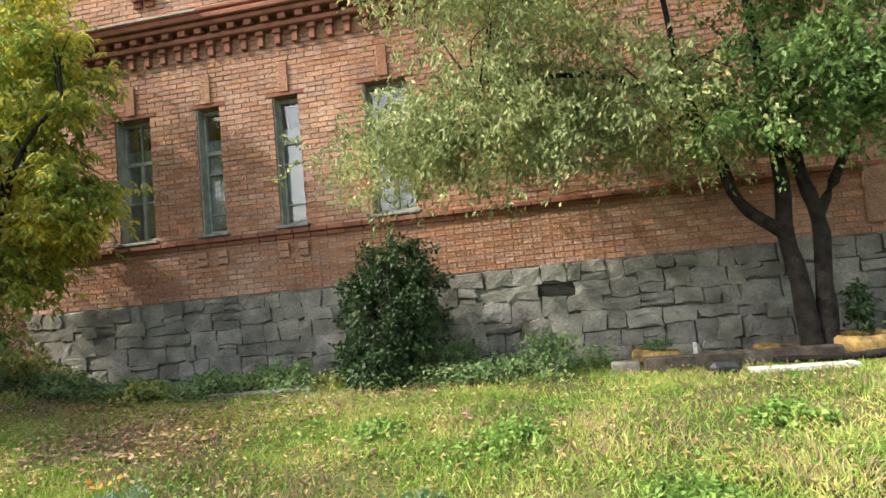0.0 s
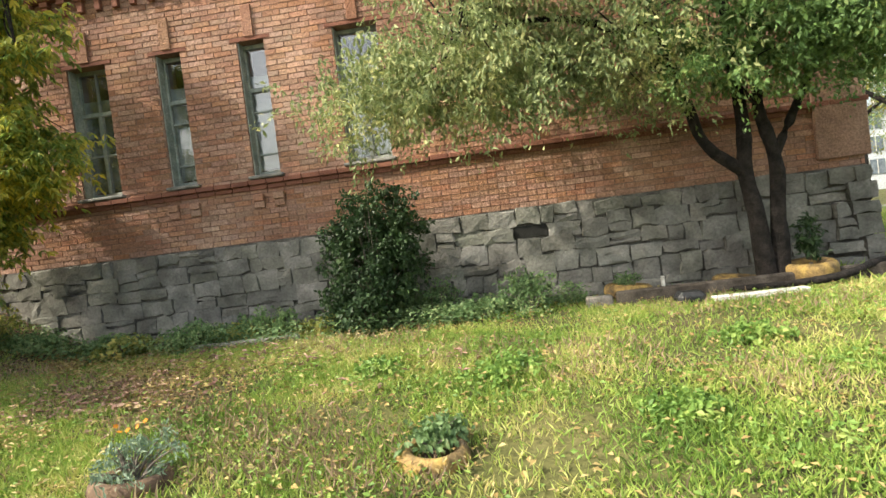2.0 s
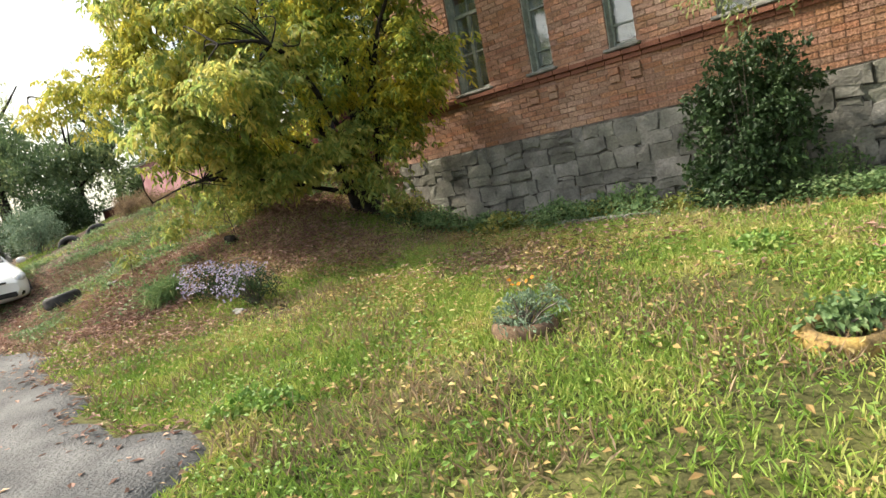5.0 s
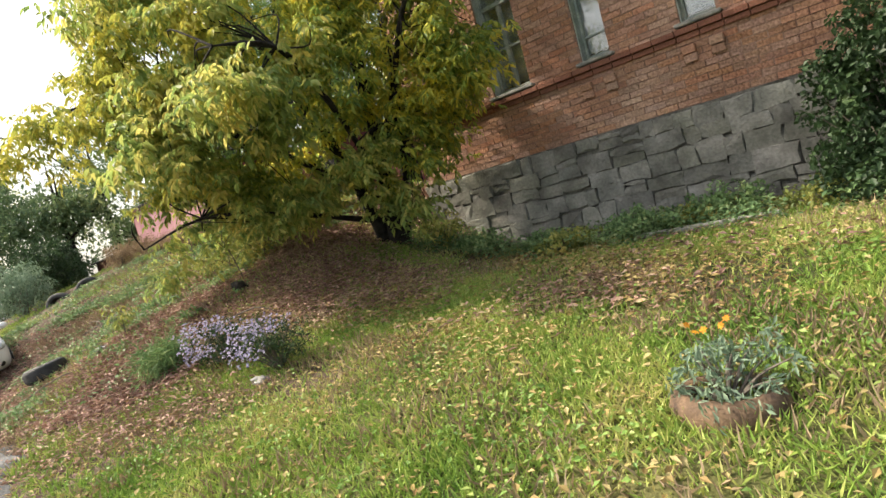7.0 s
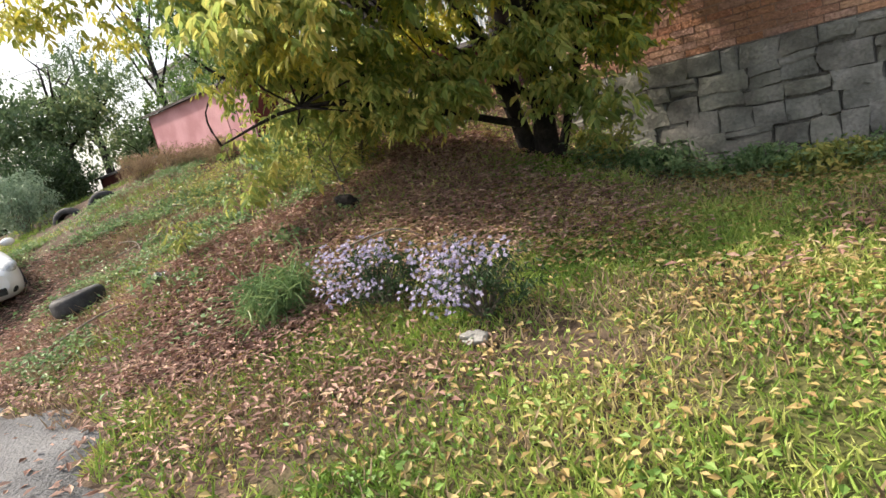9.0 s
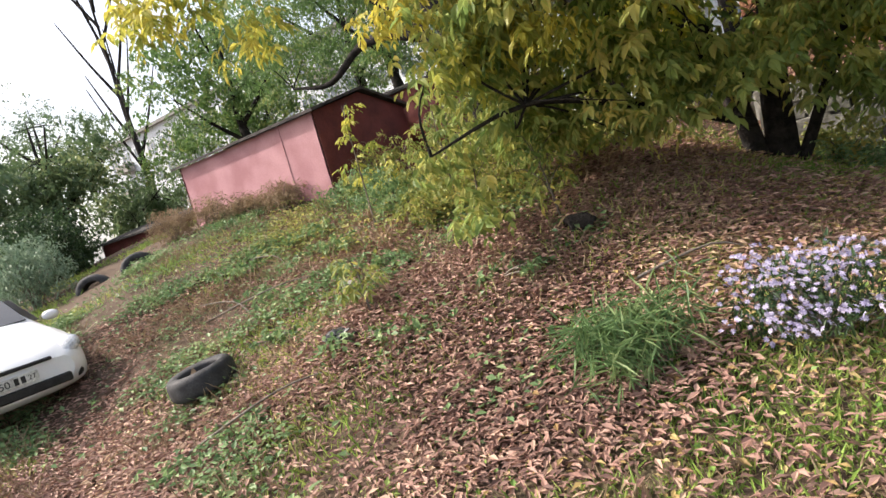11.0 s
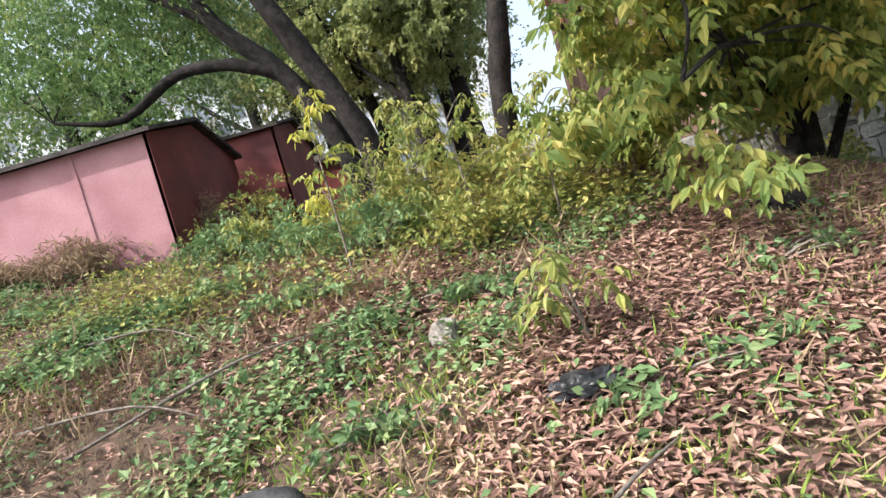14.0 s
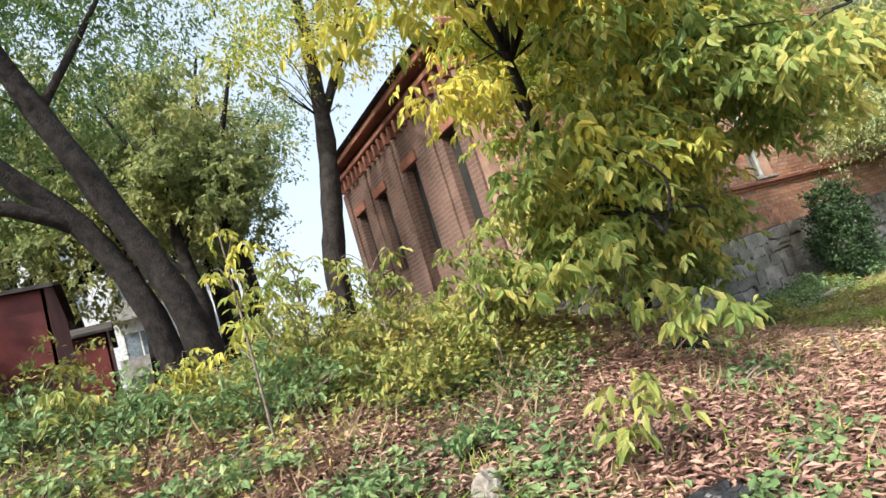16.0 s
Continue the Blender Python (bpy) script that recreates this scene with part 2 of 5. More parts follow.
L_WEED = leaf_mat("weed_leaves", [(0.1, G(0.085, 0.16, 0.065)), (0.6, G(0.185, 0.29, 0.12)), (0.95, G(0.36, 0.42, 0.19))], 2.0, 0.35)
L_LAWNWEED = leaf_mat("bright_lawn_weeds", [(0.1, G(0.10, 0.20, 0.045)), (0.6, G(0.22, 0.36, 0.08)), (0.95, G(0.40, 0.46, 0.14))], 2.0, 0.35)
L_LITTER = leaf_mat("fallen_leaves", [(0.08, G(0.13, 0.075, 0.06)), (0.4, G(0.29, 0.165, 0.13)), (0.7, G(0.44, 0.29, 0.225)), (0.95, G(0.56, 0.43, 0.27))], 0.8, 0.15, 0.7, 0.65)
L_LITTER_Y = leaf_mat("fallen_yellow_leaves", [(0.1, G(0.2, 0.12, 0.048)), (0.5, G(0.368, 0.272, 0.104)), (0.95, G(0.48, 0.4, 0.192))], 1.0, 0.2, 0.7, 0.65)
L_STRAW = leaf_mat("dry_stalks", [(0.1, G(0.2, 0.138, 0.0875)), (0.95, G(0.45, 0.35, 0.225))], 1.0, 0.2, 0.8)
L_LILAC = leaf_mat("lilac_petals", [(0.1, G(0.24, 0.21, 0.36)), (0.5, G(0.40, 0.36, 0.53)), (0.95, G(0.60, 0.57, 0.68))], 4, 0.3, 0.7, 0.8)
L_ORANGE = leaf_mat("orange_petals", [(0.1, G(0.6, 0.22, 0.02)), (0.95, G(0.8, 0.42, 0.04))], 4, 0.3)
L_SAGE = leaf_mat("grey_green_leaves", [(0.1, G(0.108, 0.176, 0.115)), (0.95, G(0.297, 0.392, 0.27))], 3, 0.3)


# ---- mesh helpers ----
def link(name, me, material, parent=None, label=""):
    me.materials.append(material)
    ob = new(name, me)
    if parent is not None:
        ob.parent = parent
    if label:
        ob["label"] = label
    return ob


def part(name, bm, material, parent=None, label=""):
    me = bpy.data.meshes.new(name)
    bmesh.ops.recalc_face_normals(bm, faces=bm.faces)
    bm.to_mesh(me)
    bm.free()
    return link(name, me, material, parent, label)


def raw(name, verts, faces, material, parent=None, label="", smooth=False):
    """A mesh from arrays: verts (n, 3), faces (m, k)."""
    me = bpy.data.meshes.new(name)
    faces = np.asarray(faces, dtype=np.int32)
    k = faces.shape[1]
    me.vertices.add(len(verts))
    me.vertices.foreach_set("co", np.asarray(verts, dtype=np.float32).ravel())
    me.loops.add(faces.size)
    me.loops.foreach_set("vertex_index", faces.ravel())
    me.polygons.add(len(faces))
    me.polygons.foreach_set("loop_start", np.arange(0, faces.size, k, dtype=np.int32))
    me.polygons.foreach_set("use_smooth", np.full(len(faces), smooth, dtype=bool))
    me.update(calc_edges=True)
    me.validate()
    return link(name, me, material, parent, label)


def thing(name, label, category, at=(0, 0, 0), group="", kind=""):
    e = new(name)
    e.location = at
    e.empty_display_size = 0.1
    return tagged(e, label, category, group, kind)


def box(x0, x1, y0, y1, z0, z1, bevel=0.0, bm=None):
    bm = bm or bmesh.new()
    r = bmesh.ops.create_cube(bm, size=1.0, matrix=Matrix.LocRotScale(((x0 + x1) / 2, (y0 + y1) / 2, (z0 + z1) / 2), None, (x1 - x0, y1 - y0, z1 - z0)))
    if bevel:
        es = list({e for v in r["verts"] for e in v.link_edges})
        bmesh.ops.bevel(bm, geom=es, offset=bevel, segments=1, affect="EDGES")
    return bm


def boxes_raw(rows):
    """Many separate boxes as arrays, from rows of x0 x1 y0 y1 z0 z1."""
    r = np.asarray(rows, float)
    c = np.array([[a, b, d] for d in (4, 5) for b in (2, 3) for a in (0, 1)])
    v = r[:, c].reshape(-1, 3)
    f = np.array([[0, 2, 3, 1], [4, 5, 7, 6], [0, 1, 5, 4], [2, 6, 7, 3], [0, 4, 6, 2], [1, 3, 7, 5]])
    return v, (f[None] + 8 * np.arange(len(r))[:, None, None]).reshape(-1, 4)


def tube(path, radii, sides=8, rough=0.08):
    """A limb along a path with its radii, slightly knobbly."""
    p = np.asarray(path, float)
    fine, rad = [], []
    for i in range(len(p) - 1):
        n = 4
        a, b, c, d = p[max(i - 1, 0)], p[i], p[i + 1], p[min(i + 2, len(p) - 1)]
        for j in range(n):
            u = j / n
            fine.append(0.5 * (2 * b + (c - a) * u + (2 * a - 5 * b + 4 * c - d) * u * u + (3 * b - a - 3 * c + d) * u**3))
            rad.append(radii[i] + (radii[i + 1] - radii[i]) * u)
    fine.append(p[-1])
    rad.append(radii[-1])
    fine, rad = np.array(fine), np.array(rad)
    t = np.gradient(fine, axis=0)
    t /= np.linalg.norm(t, axis=1, keepdims=True) + 1e-9
    ref = np.where(np.abs(t[:, 2:3]) > 0.9, np.array([[1.0, 0, 0]]), np.array([[0, 0, 1.0]]))
    u = np.cross(t, ref)
    u /= np.linalg.norm(u, axis=1, keepdims=True) + 1e-9
    w = np.cross(t, u)
    ang = np.arange(sides) * 2 * np.pi / sides
    k = 1 + rough * rng.normal(size=(len(fine), sides))
    v = fine[:, None] + (rad[:, None] * k)[..., None] * (np.cos(ang)[None, :, None] * u[:, None] + np.sin(ang)[None, :, None] * w[:, None])
    v = v.reshape(-1, 3)
    f = []
    for i in range(len(fine) - 1):
        for j in range(sides):
            a, b = i * sides + j, i * sides + (j + 1) % sides
            f.append((a, b, b + sides, a + sides))
    return v, np.array(f)


def merge(pieces):
    vs, fs, n = [], [], 0
    for v, f in pieces:
        vs.append(v)
        fs.append(f + n)
        n += len(v)
    return np.concatenate(vs), np.concatenate(fs)


def unit(a):
    return a / (np.linalg.norm(a, axis=-1, keepdims=True) + 1e-9)


def leaves(p, d, n, length, width, cup=0.12):
    """Folded pointed leaves at p, along d, facing n."""
    d, n = unit(d), np.asarray(n, float)
    s = unit(np.cross(d, n))
    n = unit(np.cross(s, d))
    L, W = np.asarray(length)[:, None], np.asarray(width)[:, None]
    v = np.stack([p, p + d * L * 0.45 + s * W / 2 + n * W * cup, p + d * L - n * L * 0.1, p + d * L * 0.45 - s * W / 2 + n * W * cup], 1).reshape(-1, 3)
    i = 4 * np.arange(len(p))[:, None]
    f = np.stack([np.concatenate([i, i + 1, i + 2], 1), np.concatenate([i, i + 2, i + 3], 1)], 1).reshape(-1, 3)
    return v, f


def sprays(centres, size, per, length, width, droop=0.3, seed_dir=None):
    """Leafy twigs: round each centre a bent twig with its leaves."""
    c = np.asarray(centres, float)
    k = len(c)
    d0 = unit(rng.normal(size=(k, 3)) * [1, 1, 0.6] + (0 if seed_dir is None else seed_dir))
    u = rng.random((k, per))
    reach = size * (0.6 + 0.8 * rng.random((k, 1)))
    pos = c[:, None] + d0[:, None] * ((u - 0.35) * reach)[..., None]
    pos[..., 2] -= droop * (u * reach) ** 2 / max(size, 0.01)
    pos += rng.normal(size=pos.shape) * size * 0.13
    ld = unit(d0[:, None] * 0.6 + rng.normal(size=pos.shape) * 0.75 + [0, 0, -0.35 - droop])
    nn = rng.normal(size=pos.shape) * 0.6 + [0, -0.15, 0.9]
    m = k * per
    sz = 0.65 + 0.7 * rng.random(m)
    return leaves(pos.reshape(-1, 3), ld.reshape(-1, 3), nn.reshape(-1, 3), length * sz, width * sz)


def leaves_six(p, d, n, length, width, cup=0.16):
    """Broad pointed leaves with a folded midrib and a bent tip."""
    d, n = unit(d), np.asarray(n, float)
    s = unit(np.cross(d, n))
    n = unit(np.cross(s, d))
    L, W = np.asarray(length)[:, None], np.asarray(width)[:, None]
    v = np.stack([p, p + d * L * 0.34 + s * W * 0.5 + n * W * cup, p + d * L * 0.68 + s * W * 0.34 + n * W * (cup - 0.08),
                  p + d * L - n * L * 0.14, p + d * L * 0.68 - s * W * 0.34 + n * W * (cup - 0.08), p + d * L * 0.34 - s * W * 0.5 + n * W * cup], 1).reshape(-1, 3)
    i = 6 * np.arange(len(p))[:, None]
    f = np.stack([np.concatenate([i, i + a, i + b], 1) for a, b in ((1, 2), (2, 3), (3, 4), (4, 5))], 1).reshape(-1, 3)
    return v, f


def fronds(centres, size, per, length, width, droop=0.4):
    """Compound leaves: from each centre several hanging stalks, each with pairs of leaflets and one at its end."""
    c = np.asarray(centres, float)
    k = len(c)
    base = np.repeat(c, per, 0) + rng.normal(size=(k * per, 3)) * size * [0.5, 0.5, 0.35]
    m = len(base)
    ax = unit(rng.normal(size=(m, 3)) * [1, 1, 0.35] + [0, 0, -droop])
    side = unit(np.cross(ax, [0.0, 0.0, 1.0]) + rng.normal(size=(m, 3)) * 0.15)
    reach = length * (1.3 + 0.6 * rng.random((m, 1)))
    P, D, N = [], [], []
    for u, sg in ((0.35, -1), (0.38, 1), (0.75, -1), (0.78, 1), (1.0, 0)):
        p = base + ax * reach * u
        p[:, 2] -= (0.12 * u * reach[:, 0])
        P.append(p)
        D.append(unit(ax * (0.55 if sg else 1.0) + side * sg * 0.9 + [0, 0, -0.3 - 0.5 * droop] + rng.normal(size=(m, 3)) * 0.22))
        N.append(rng.normal(size=(m, 3)) * 0.35 + [-0.15, -0.25, 0.9])
    P, D, N = (np.concatenate(q) for q in (P, D, N))
    sz = np.tile(0.6 + 0.7 * rng.random(m), 5) * (0.85 + 0.3 * rng.random(5 * m))
    return leaves_six(P, D, N, length * sz, width * sz)


def clustered(blobs, clusters, each, spread):
    """Points gathered into boughs with gaps between them."""
    c = lumps(blobs, clusters)
    q = np.repeat(c, each, 0)
    return q + rng.normal(size=q.shape) * spread * np.array([1.0, 1.0, 0.6])


def lumps(blobs, total):
    """Points in uneven crowns from blobs (x, y, z, rx, ry, rz, weight), denser near their skins."""
    w = np.array([b[6] for b in blobs], float)
    cnt = np.maximum(1, (total * w / w.sum())).astype(int)
    out = []
    for b, k in zip(blobs, cnt):
        d = unit(rng.normal(size=(k, 3)))
        r = rng.random((k, 1)) ** 0.45
        wob = np.array([noise.noise(Vector(x * 2.2) + Vector(b[:3])) for x in d])[:, None]
        out.append(np.array(b[:3]) + d * r * (1 + 0.35 * wob) * np.array(b[3:6]))
    return np.concatenate(out)


def ss(a, b, x):
    t = np.clip((np.asarray(x, float) - a) / (b - a), 0, 1)
    return t * t * (3 - 2 * t)


def ground_z(x, y):
    x, y = np.asarray(x, float), np.asarray(y, float)
    base = 0.32 * ss(0.8, 6.5, y)
    up = 0.27 * np.clip(y - 2.7, 0, 5.6) * ss(-4.2, -8.0, x) * (1 - 0.6 * ss(-19, -30, x))
    hump = 0.10 * np.exp(-(((x + 6.4) / 1.6) ** 2 + ((y - 6.2) / 1.2) ** 2))
    knoll = 0.15 * np.exp(-(((x + 8.7) / 1.1) ** 2 + ((y - 3.7) / 0.9) ** 2))
    west = 0.4 * ss(-11.3, -15.0, x) * ss(0.5, 3.5, y)
    return base + up + hump + knoll + west


def gz(x, y):
    return float(ground_z(x, y))

# ---- ground and road ----
def axis(lo, hi, step, far):
    a = list(np.arange(lo, hi + step / 2, step))
    s, left, right = step, [], []
    x = lo
    while x > -far:
        s *= 1.35
        x -= s
        left.append(x)
    s, x = step, hi
    while x < far:
        s *= 1.35
        x += s
        right.append(x)
    return np.array(left[::-1] + a + right)


def mottled_ground():
    """Lawn, bare soil and leaf mould in patches."""
    m = mat("lawn_soil", (0.055, 0.055, 0.022), (0.14, 0.13, 0.05), 0.98, 0.9, 0.9, 35, c3=(0.09, 0.095, 0.03))
    nt = m.node_tree
    b = nt.nodes["Principled BSDF"]
    was = b.inputs["Base Color"].links[0].from_socket
    co = nt.nodes.new("ShaderNodeTexCoord")
    n = nt.nodes.new("ShaderNodeTexNoise")
    n.inputs["Scale"].default_value, n.inputs["Detail"].default_value = 0.55, 5
    nt.links.new(co.outputs["Object"], n.inputs["Vector"])
    sp = nt.nodes.new("ShaderNodeSeparateXYZ")
    nt.links.new(co.outputs["Object"], sp.inputs[0])
    side = nt.nodes.new("ShaderNodeMapRange")
    side.inputs["From Min"].default_value, side.inputs["From Max"].default_value = -3.0, -7.5
    side.inputs["To Min"].default_value, side.inputs["To Max"].default_value = -0.12, 0.25
    nt.links.new(sp.outputs[0], side.inputs["Value"])
    ad = nt.nodes.new("ShaderNodeMath")
    nt.links.new(n.outputs["Fac"], ad.inputs[0])
    nt.links.new(side.outputs[0], ad.inputs[1])
    st = nt.nodes.new("ShaderNodeMapRange")
    st.inputs["From Min"].default_value, st.inputs["From Max"].default_value = 0.48, 0.62
    nt.links.new(ad.outputs[0], st.inputs["Value"])
    mx = nt.nodes.new("ShaderNodeMix")
    mx.data_type = "RGBA"
    mx.inputs[7].default_value = (0.095, 0.066, 0.046, 1)
    nt.links.new(st.outputs[0], mx.inputs[0])
    nt.links.new(was, mx.inputs[6])
    nt.links.new(mx.outputs[2], b.inputs["Base Color"])
    return m


def build_ground():
    xs, ys = axis(-22, 12, 0.16, 900), axis(-3, 14, 0.16, 900)
    X, Y = np.meshgrid(xs, ys)
    Z = ground_z(X, Y)
    near = (X > -24) & (X < 14) & (Y > -4) & (Y < 16)
    nz = np.array([noise.noise(Vector((x * 1.3, y * 1.3, 0))) * 0.035 + noise.noise(Vector((x * 5, y * 5, 3))) * 0.014 if k else 0 for x, y, k in zip(X.ravel(), Y.ravel(), near.ravel())]).reshape(X.shape)
    Z = Z + nz - 0.02
    v = np.stack([X, Y, Z], -1).reshape(-1, 3)
    n, k = len(xs), len(ys)
    i = (np.arange(k - 1)[:, None] * n + np.arange(n - 1)[None]).ravel()
    f = np.stack([i, i + 1, i + n + 1, i + n], 1)
    g = raw("ground", v, f, mottled_ground(), smooth=True)
    tagged(g, "uneven lawn and leaf-strewn earth rising to a bank", "ground", kind="structure")


def road_edge(x):
    x = np.asarray(x, float)
    return 1.45 + 0.55 * ss(-4.0, -7.5, x) - 0.3 * ss(-9, -12, x) - 5.2 * ss(-2.2, -0.2, x) + 0.12 * np.sin(x * 2.3) + 0.07 * np.sin(x * 7.1 + 1)


def build_road():
    xs = np.concatenate([np.arange(-70, -20, 2.0), np.arange(-20, -0.3, 0.12)])
    us = np.linspace(0, 1, 40)
    X = np.repeat(xs[:, None], 40, 1)
    top = road_edge(xs)[:, None]
    Y = -4.6 + (top + 4.6) * us[None]
    Z = ground_z(X, Y) + 0.05 - 0.075 * ss(0.965, 1.0, us)[None] - 0.03 * ss(-2.2, -0.5, X)
    Z += np.array([noise.noise(Vector((x, y, 9))) * 0.012 for x, y in zip(X.ravel(), Y.ravel())]).reshape(X.shape)
    n = 40
    i = (np.arange(len(xs) - 1)[:, None] * n + np.arange(n - 1)[None]).ravel()
    r = raw("road", np.stack([X, Y, Z], -1).reshape(-1, 3), np.stack([i, i + n, i + n + 1, i + 1], 1), M_ASPHALT, smooth=True)
    tagged(r, "cracked pale grey asphalt drive with leaves along its edge", "road", kind="structure")
    p = raw("path", *strip_along([(4.0, 0.5), (4.3, 3.2), (4.9, 5.0), (6.2, 7.0), (8.5, 9.0), (12, 12)], 0.55), mat("trodden_earth", (0.16, 0.11, 0.075), (0.27, 0.20, 0.14), 0.98, 3, 0.8, 50), smooth=True)
    tagged(p, "trodden brown earth path through the grass", "path", kind="structure")
    s = raw("road_far", *strip_along([(14, 22), (24, 24), (60, 26)], 2.5, 0.05), M_ASPHALT, smooth=True)
    tagged(s, "pale asphalt street beyond the building corner", "road", kind="structure")


def strip_along(pts, half, lift=0.02):
    p = np.array(pts, float)
    q = np.concatenate([p[i] + (p[i + 1] - p[i]) * np.linspace(0, 1, 14, endpoint=False)[:, None] for i in range(len(p) - 1)])
    t = unit(np.gradient(q, axis=0))
    nrm = np.stack([-t[:, 1], t[:, 0]], 1)
    us = np.linspace(-1, 1, 9)
    wob = 1 + 0.25 * np.sin(np.arange(len(q)) * 0.9)
    P = q[:, None] + nrm[:, None] * (us[None] * half * wob[:, None])[..., None]
    Z = ground_z(P[..., 0], P[..., 1]) + lift - 0.05 * np.abs(us)[None] ** 3
    v = np.concatenate([P, Z[..., None]], -1).reshape(-1, 3)
    i = (np.arange(len(q) - 1)[:, None] * 9 + np.arange(8)[None]).ravel()
    return v, np.stack([i, i + 9, i + 10, i + 1], 1)


build_ground()
build_road()

# ---- brick building ----
WY = 8.0                      # face of the street wall
X0, X1 = -6.2, 6.2            # its ends
PLINTH, LEDGE, CORN = 1.6, 2.42, 5.2
WINS = [(-4.57, -3.97), (-3.19, -2.81), (-1.95, -1.56), (-0.56, 0.07)]
WB, WT = 2.54, 4.45
YB = 13.8                     # back corner of the end wall

house = thing("brick_building", "old red brick building on a grey granite plinth", "building", (0, WY, 0))
house.location = (0, 0, 0)


def wall_core():
    """Street wall round its window openings, a part for each pier and band."""
    xs = [X0 + 0.05]
    for a, b in WINS:
        xs += [a, b]
    xs += [X1 - 0.05]
    y0, y1 = WY + 0.001, WY + 0.5
    part("wall", box(X0 + 0.05, X1 - 0.05, y0, y1, -0.4, WB), M_MORTAR, house)
    part("wall", box(X0 + 0.05, X1 - 0.05, y0, y1, WT, 7.3), M_MORTAR, house)
    for i in range(0, len(xs), 2):
        part("wall", box(xs[i], xs[i + 1], y0, y1, WB, WT), M_MORTAR, house)


wall_core()
# solid block, its near-black colour stands in for the darkness of unlit rooms
part("inner_block", box(X0 + 0.15, X1 - 0.15, WY + 0.95, YB - 0.1, -0.4, 5.6), M_UNLIT, house, "near-black block standing for unlit rooms behind the windows")


def end_wall(x, face, label):
    """End wall facing along x, with tall windows set into it."""
    a, b = (x, x + 0.45) if face < 0 else (x - 0.45, x)
    wins = [9.0, 10.45, 11.9, 13.1] if face < 0 else []
    ys = [WY + 0.5]
    for c in wins:
        ys += [c - 0.22, c + 0.22]
    ys += [YB]
    part("wall", box(a, b, ys[0], YB, -0.4, 2.95), M_BRICK_SHADED, house, label)
    part("wall", box(a, b, ys[0], YB, 4.55, 5.75), M_BRICK_SHADED, house, label)
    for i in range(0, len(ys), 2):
        part("wall", box(a, b, ys[i], ys[i + 1], 2.95, 4.55), M_BRICK_SHADED, house, label)
    for c in wins:
        wi = part("window", box(a + 0.2, a + 0.26, c - 0.22, c + 0.22, 2.95, 4.55), M_PANE_FAR, house)
        part("frame", box(a + 0.16, a + 0.199, c - 0.03, c + 0.03, 2.95, 4.55), M_PAINT, wi)
        part("lintel", box(a - 0.05, a - 0.003, c - 0.32, c + 0.32, 4.56, 4.75, 0.01), M_MOULD, house)
        part("pilaster", box(a - 0.05, a - 0.003, c + 0.45, c + 0.7, 1.7, 5.2, 0.01), M_BRICK_SHADED, house)
    for k in range(int((YB - WY) / 0.27)):
        y = WY + 0.2 + k * 0.27
        part("dentil", box(a - 0.11 if face < 0 else b + 0.003, a - 0.003 if face < 0 else b + 0.11, y, y + 0.1, 5.22, 5.46), M_MOULD, house)
    for z0, z1, d in ((5.47, 5.58, 0.14), (5.72, 5.86, 0.25)):
        part("cornice_band", box(a - d if face < 0 else b + 0.003, a - 0.003 if face < 0 else b + d, WY - 0.05, YB + 0.1, z0, z1, 0.02), M_MOULD, house)
    for k in range(9):
        y = WY + 0.5 + k * 0.62
        part("plinth_stone", box(a - 0.09 if face < 0 else b + 0.003, a - 0.003 if face < 0 else b + 0.09, y, y + 0.6, 0.2, 1.58, 0.03), M_STONE, house)


# tree shade on this end wall is painted into its dark brick colour
end_wall(X0, -1, "brick end wall with tall windows, shade put into its colour")
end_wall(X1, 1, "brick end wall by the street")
part("wall", box(X0 + 0.1, X1 - 0.1, YB - 0.4, YB - 0.003, -0.4, 5.7), M_BRICK_SHADED, house, "rear brick wall")
bm = bmesh.new()
vs = [bm.verts.new(c) for c in ((X0 - 0.35, WY + 0.55, 5.9), (X1 + 0.35, WY + 0.55, 5.9), (X1 + 0.35, YB + 0.35, 5.9), (X0 - 0.35, YB + 0.35, 5.9), (X0 + 2.5, 11.2, 7.9), (X1 - 2.5, 11.2, 7.9))]
for f in ((0, 1, 5, 4), (1, 2, 5), (2, 3, 4, 5), (3, 0, 4), (3, 2, 1, 0)):
    bm.faces.new([vs[i] for i in f])
part("roof", bm, M_ROOF, house, "dark sheet roof")


